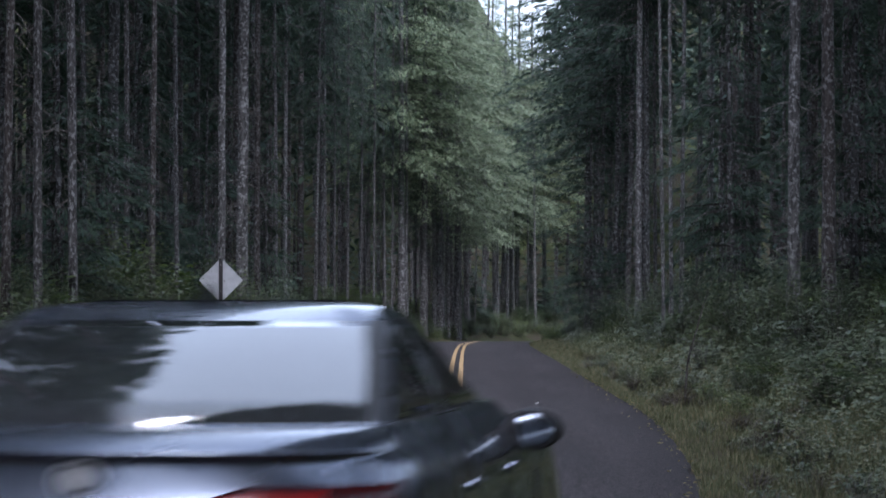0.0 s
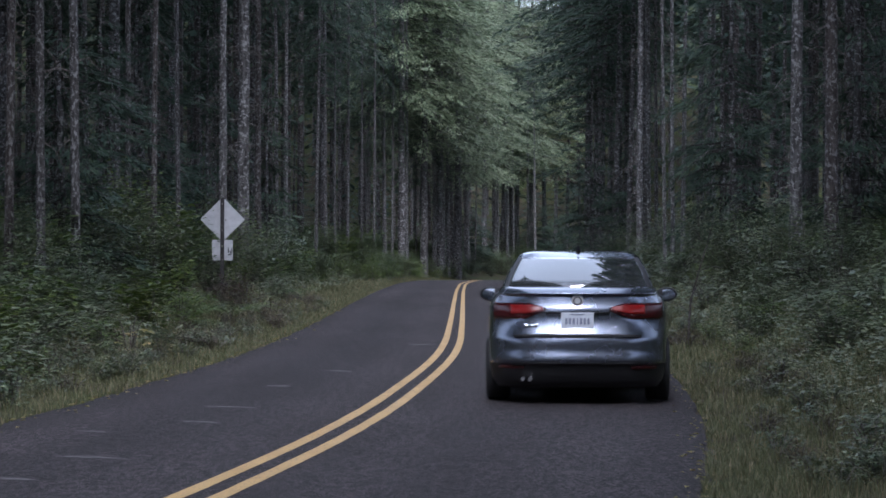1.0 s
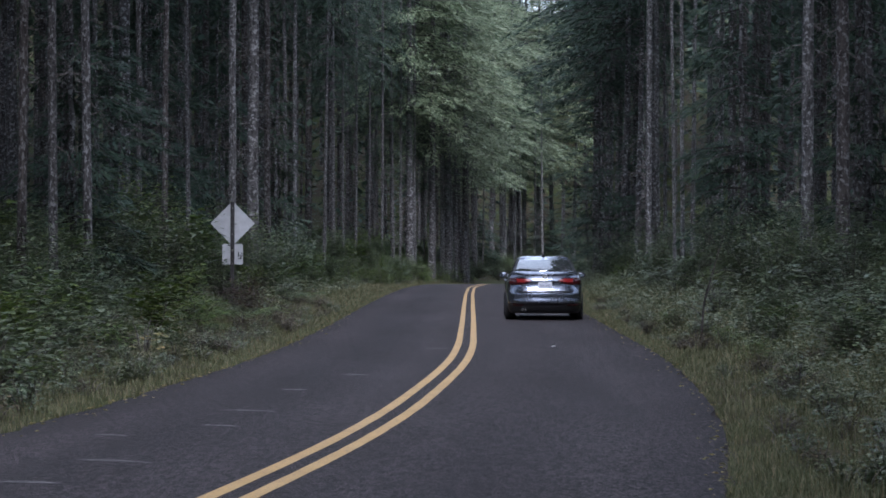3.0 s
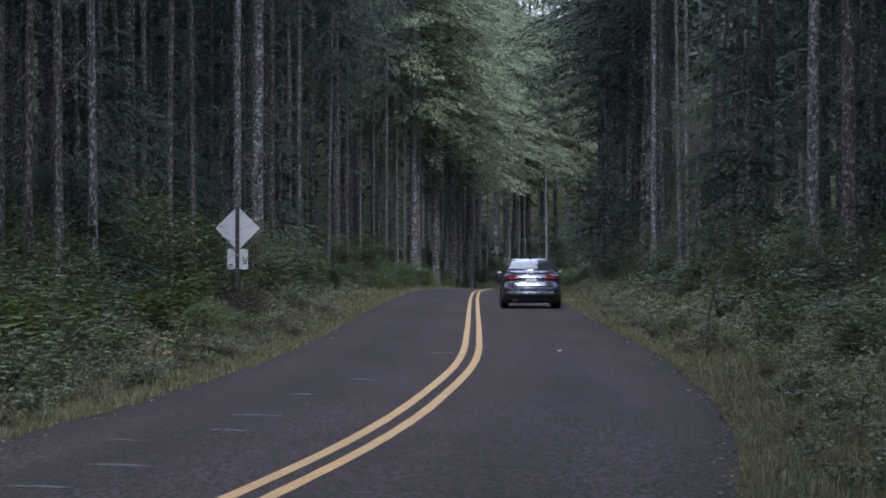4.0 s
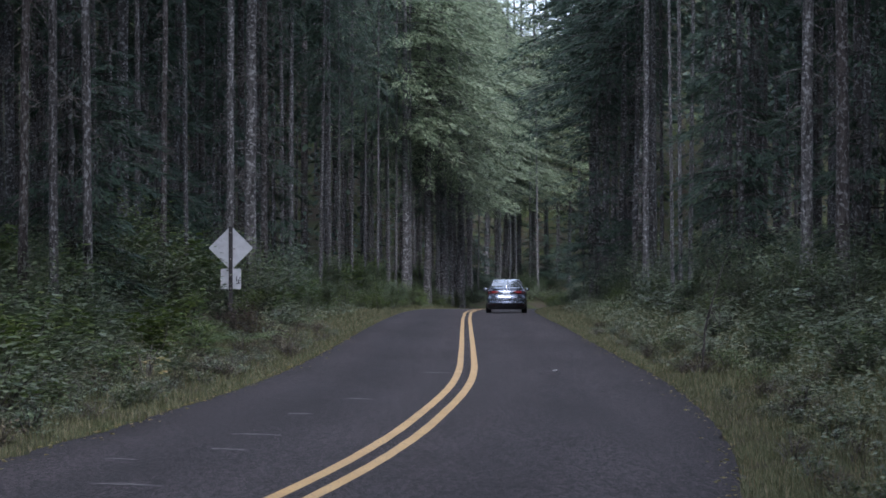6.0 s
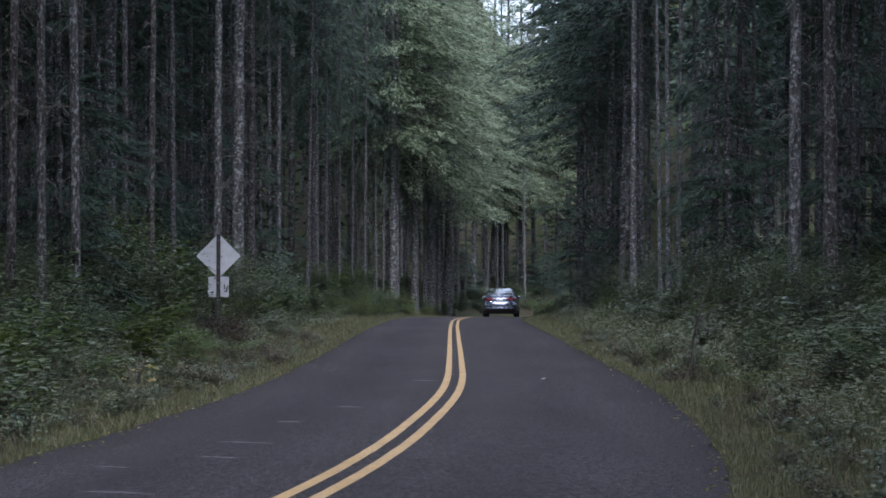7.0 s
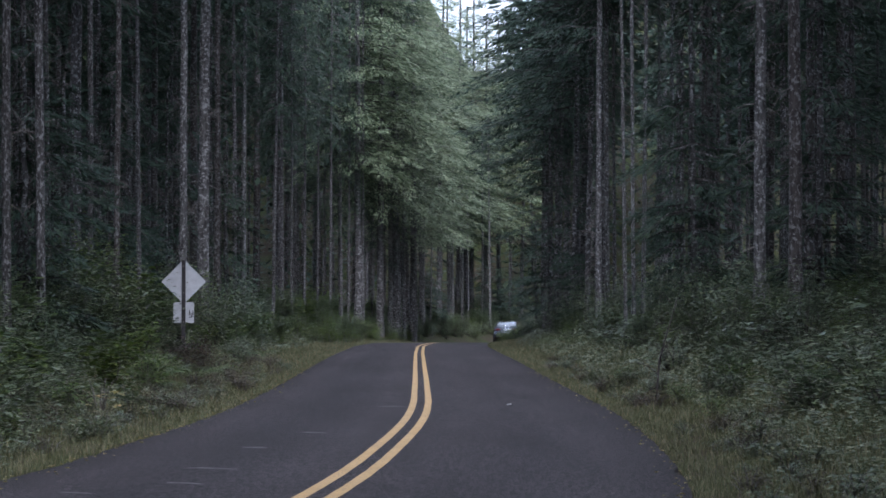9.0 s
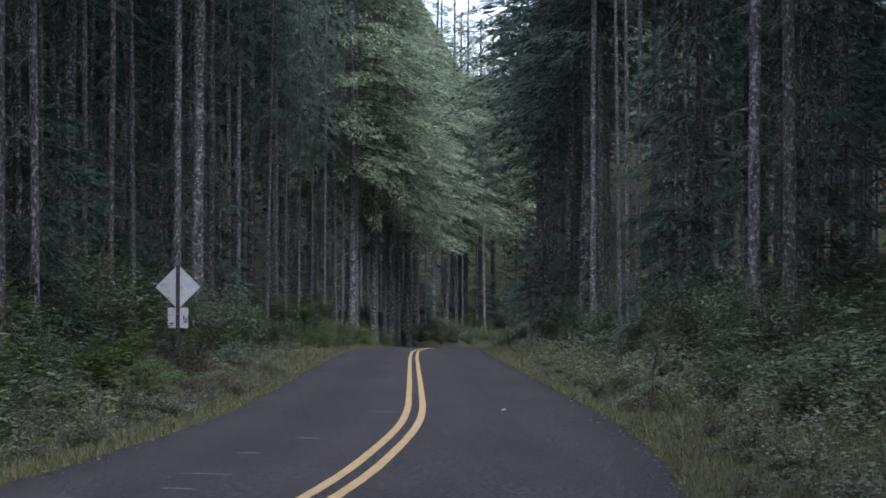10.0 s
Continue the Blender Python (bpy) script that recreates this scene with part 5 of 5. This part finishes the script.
# bushes on the inside of the bend, behind which the road goes out of sight
for y, across, k in ((145, 52.5, 0.85), (149, 56, 0.9), (141, 57.5, 0.9), (147, 50.5, 0.8), (151, 50.0, 0.8)):
    bush("s", *bearing(y, across), k)
for y, across, k in ((150, 42.2, 0.55), (152, 43.2, 0.75), (151, 44.6, 0.9), (149, 46.0, 1.0), (153, 47.4, 1.1), (148, 44.0, 0.7), (155, 42.4, 0.7), (154, 45.4, 0.95), (147, 47.8, 1.0), (158, 43.6, 0.85)):
    bush("l", *bearing(y, across), k, 0.95)
# brush on the outside of the bend, under the trees
for y in range(150, 240, 3):
    for off in (-5.2, -7.2, -9.5, -12):
        x = float(centre(y)) + off + RND.uniform(-0.9, 0.9)
        bush(RND.choice("lsbt"), x, y + RND.uniform(-1.4, 1.4), RND.uniform(0.8, 1.25), 0.95)


# ---- what moves ----
# seconds, distance of the car's tail from the eye, sideways place
DRIVE = [(0, 7.1, -0.73), (0.1, 9, -0.425), (0.2, 10.9, -0.12), (0.3, 12.75, 0.145), (0.5, 16.2, 0.61), (0.7, 19.7, 1.0), (1, 25.8, 1.53), (1.5, 34.8, 1.99), (2, 43.8, 2.20), (2.5, 52.9, 2.35), (4, 80, 2.59), (4.5, 89, 2.69), (5, 98.2, 2.76), (5.5, 107.8, 2.90), (7, 138.2, 3.92), (7.5, 149.4, 4.78), (8, 160.6, 5.55), (8.5, 172, 6.65), (9, 183.4, 7.95), (9.5, 195, 9.1), (10, 206.8, 11.1)]


def motions():
    rows = []
    for t, y, x in DRIVE:
        way = math.degrees(math.atan(float(centre(y + 3.2) - centre(y + 0.4)) / 2.8))
        drop = math.degrees(math.atan(float(road_z(y + 3.6) - road_z(y + 1.0)) / 2.6))
        rows.append((t, pose(x, y, float(road_z(y + 1.0)) + 0.012 - math.sin(radians(drop)), drop, 0, -way)))
    walk(CAR, rows)
    for wheel, x, y in WHEELS:
        walk(wheel, [(i / 10, pose(x, y, 0.317, -87.0 * i)) for i in range(101)])


motions()
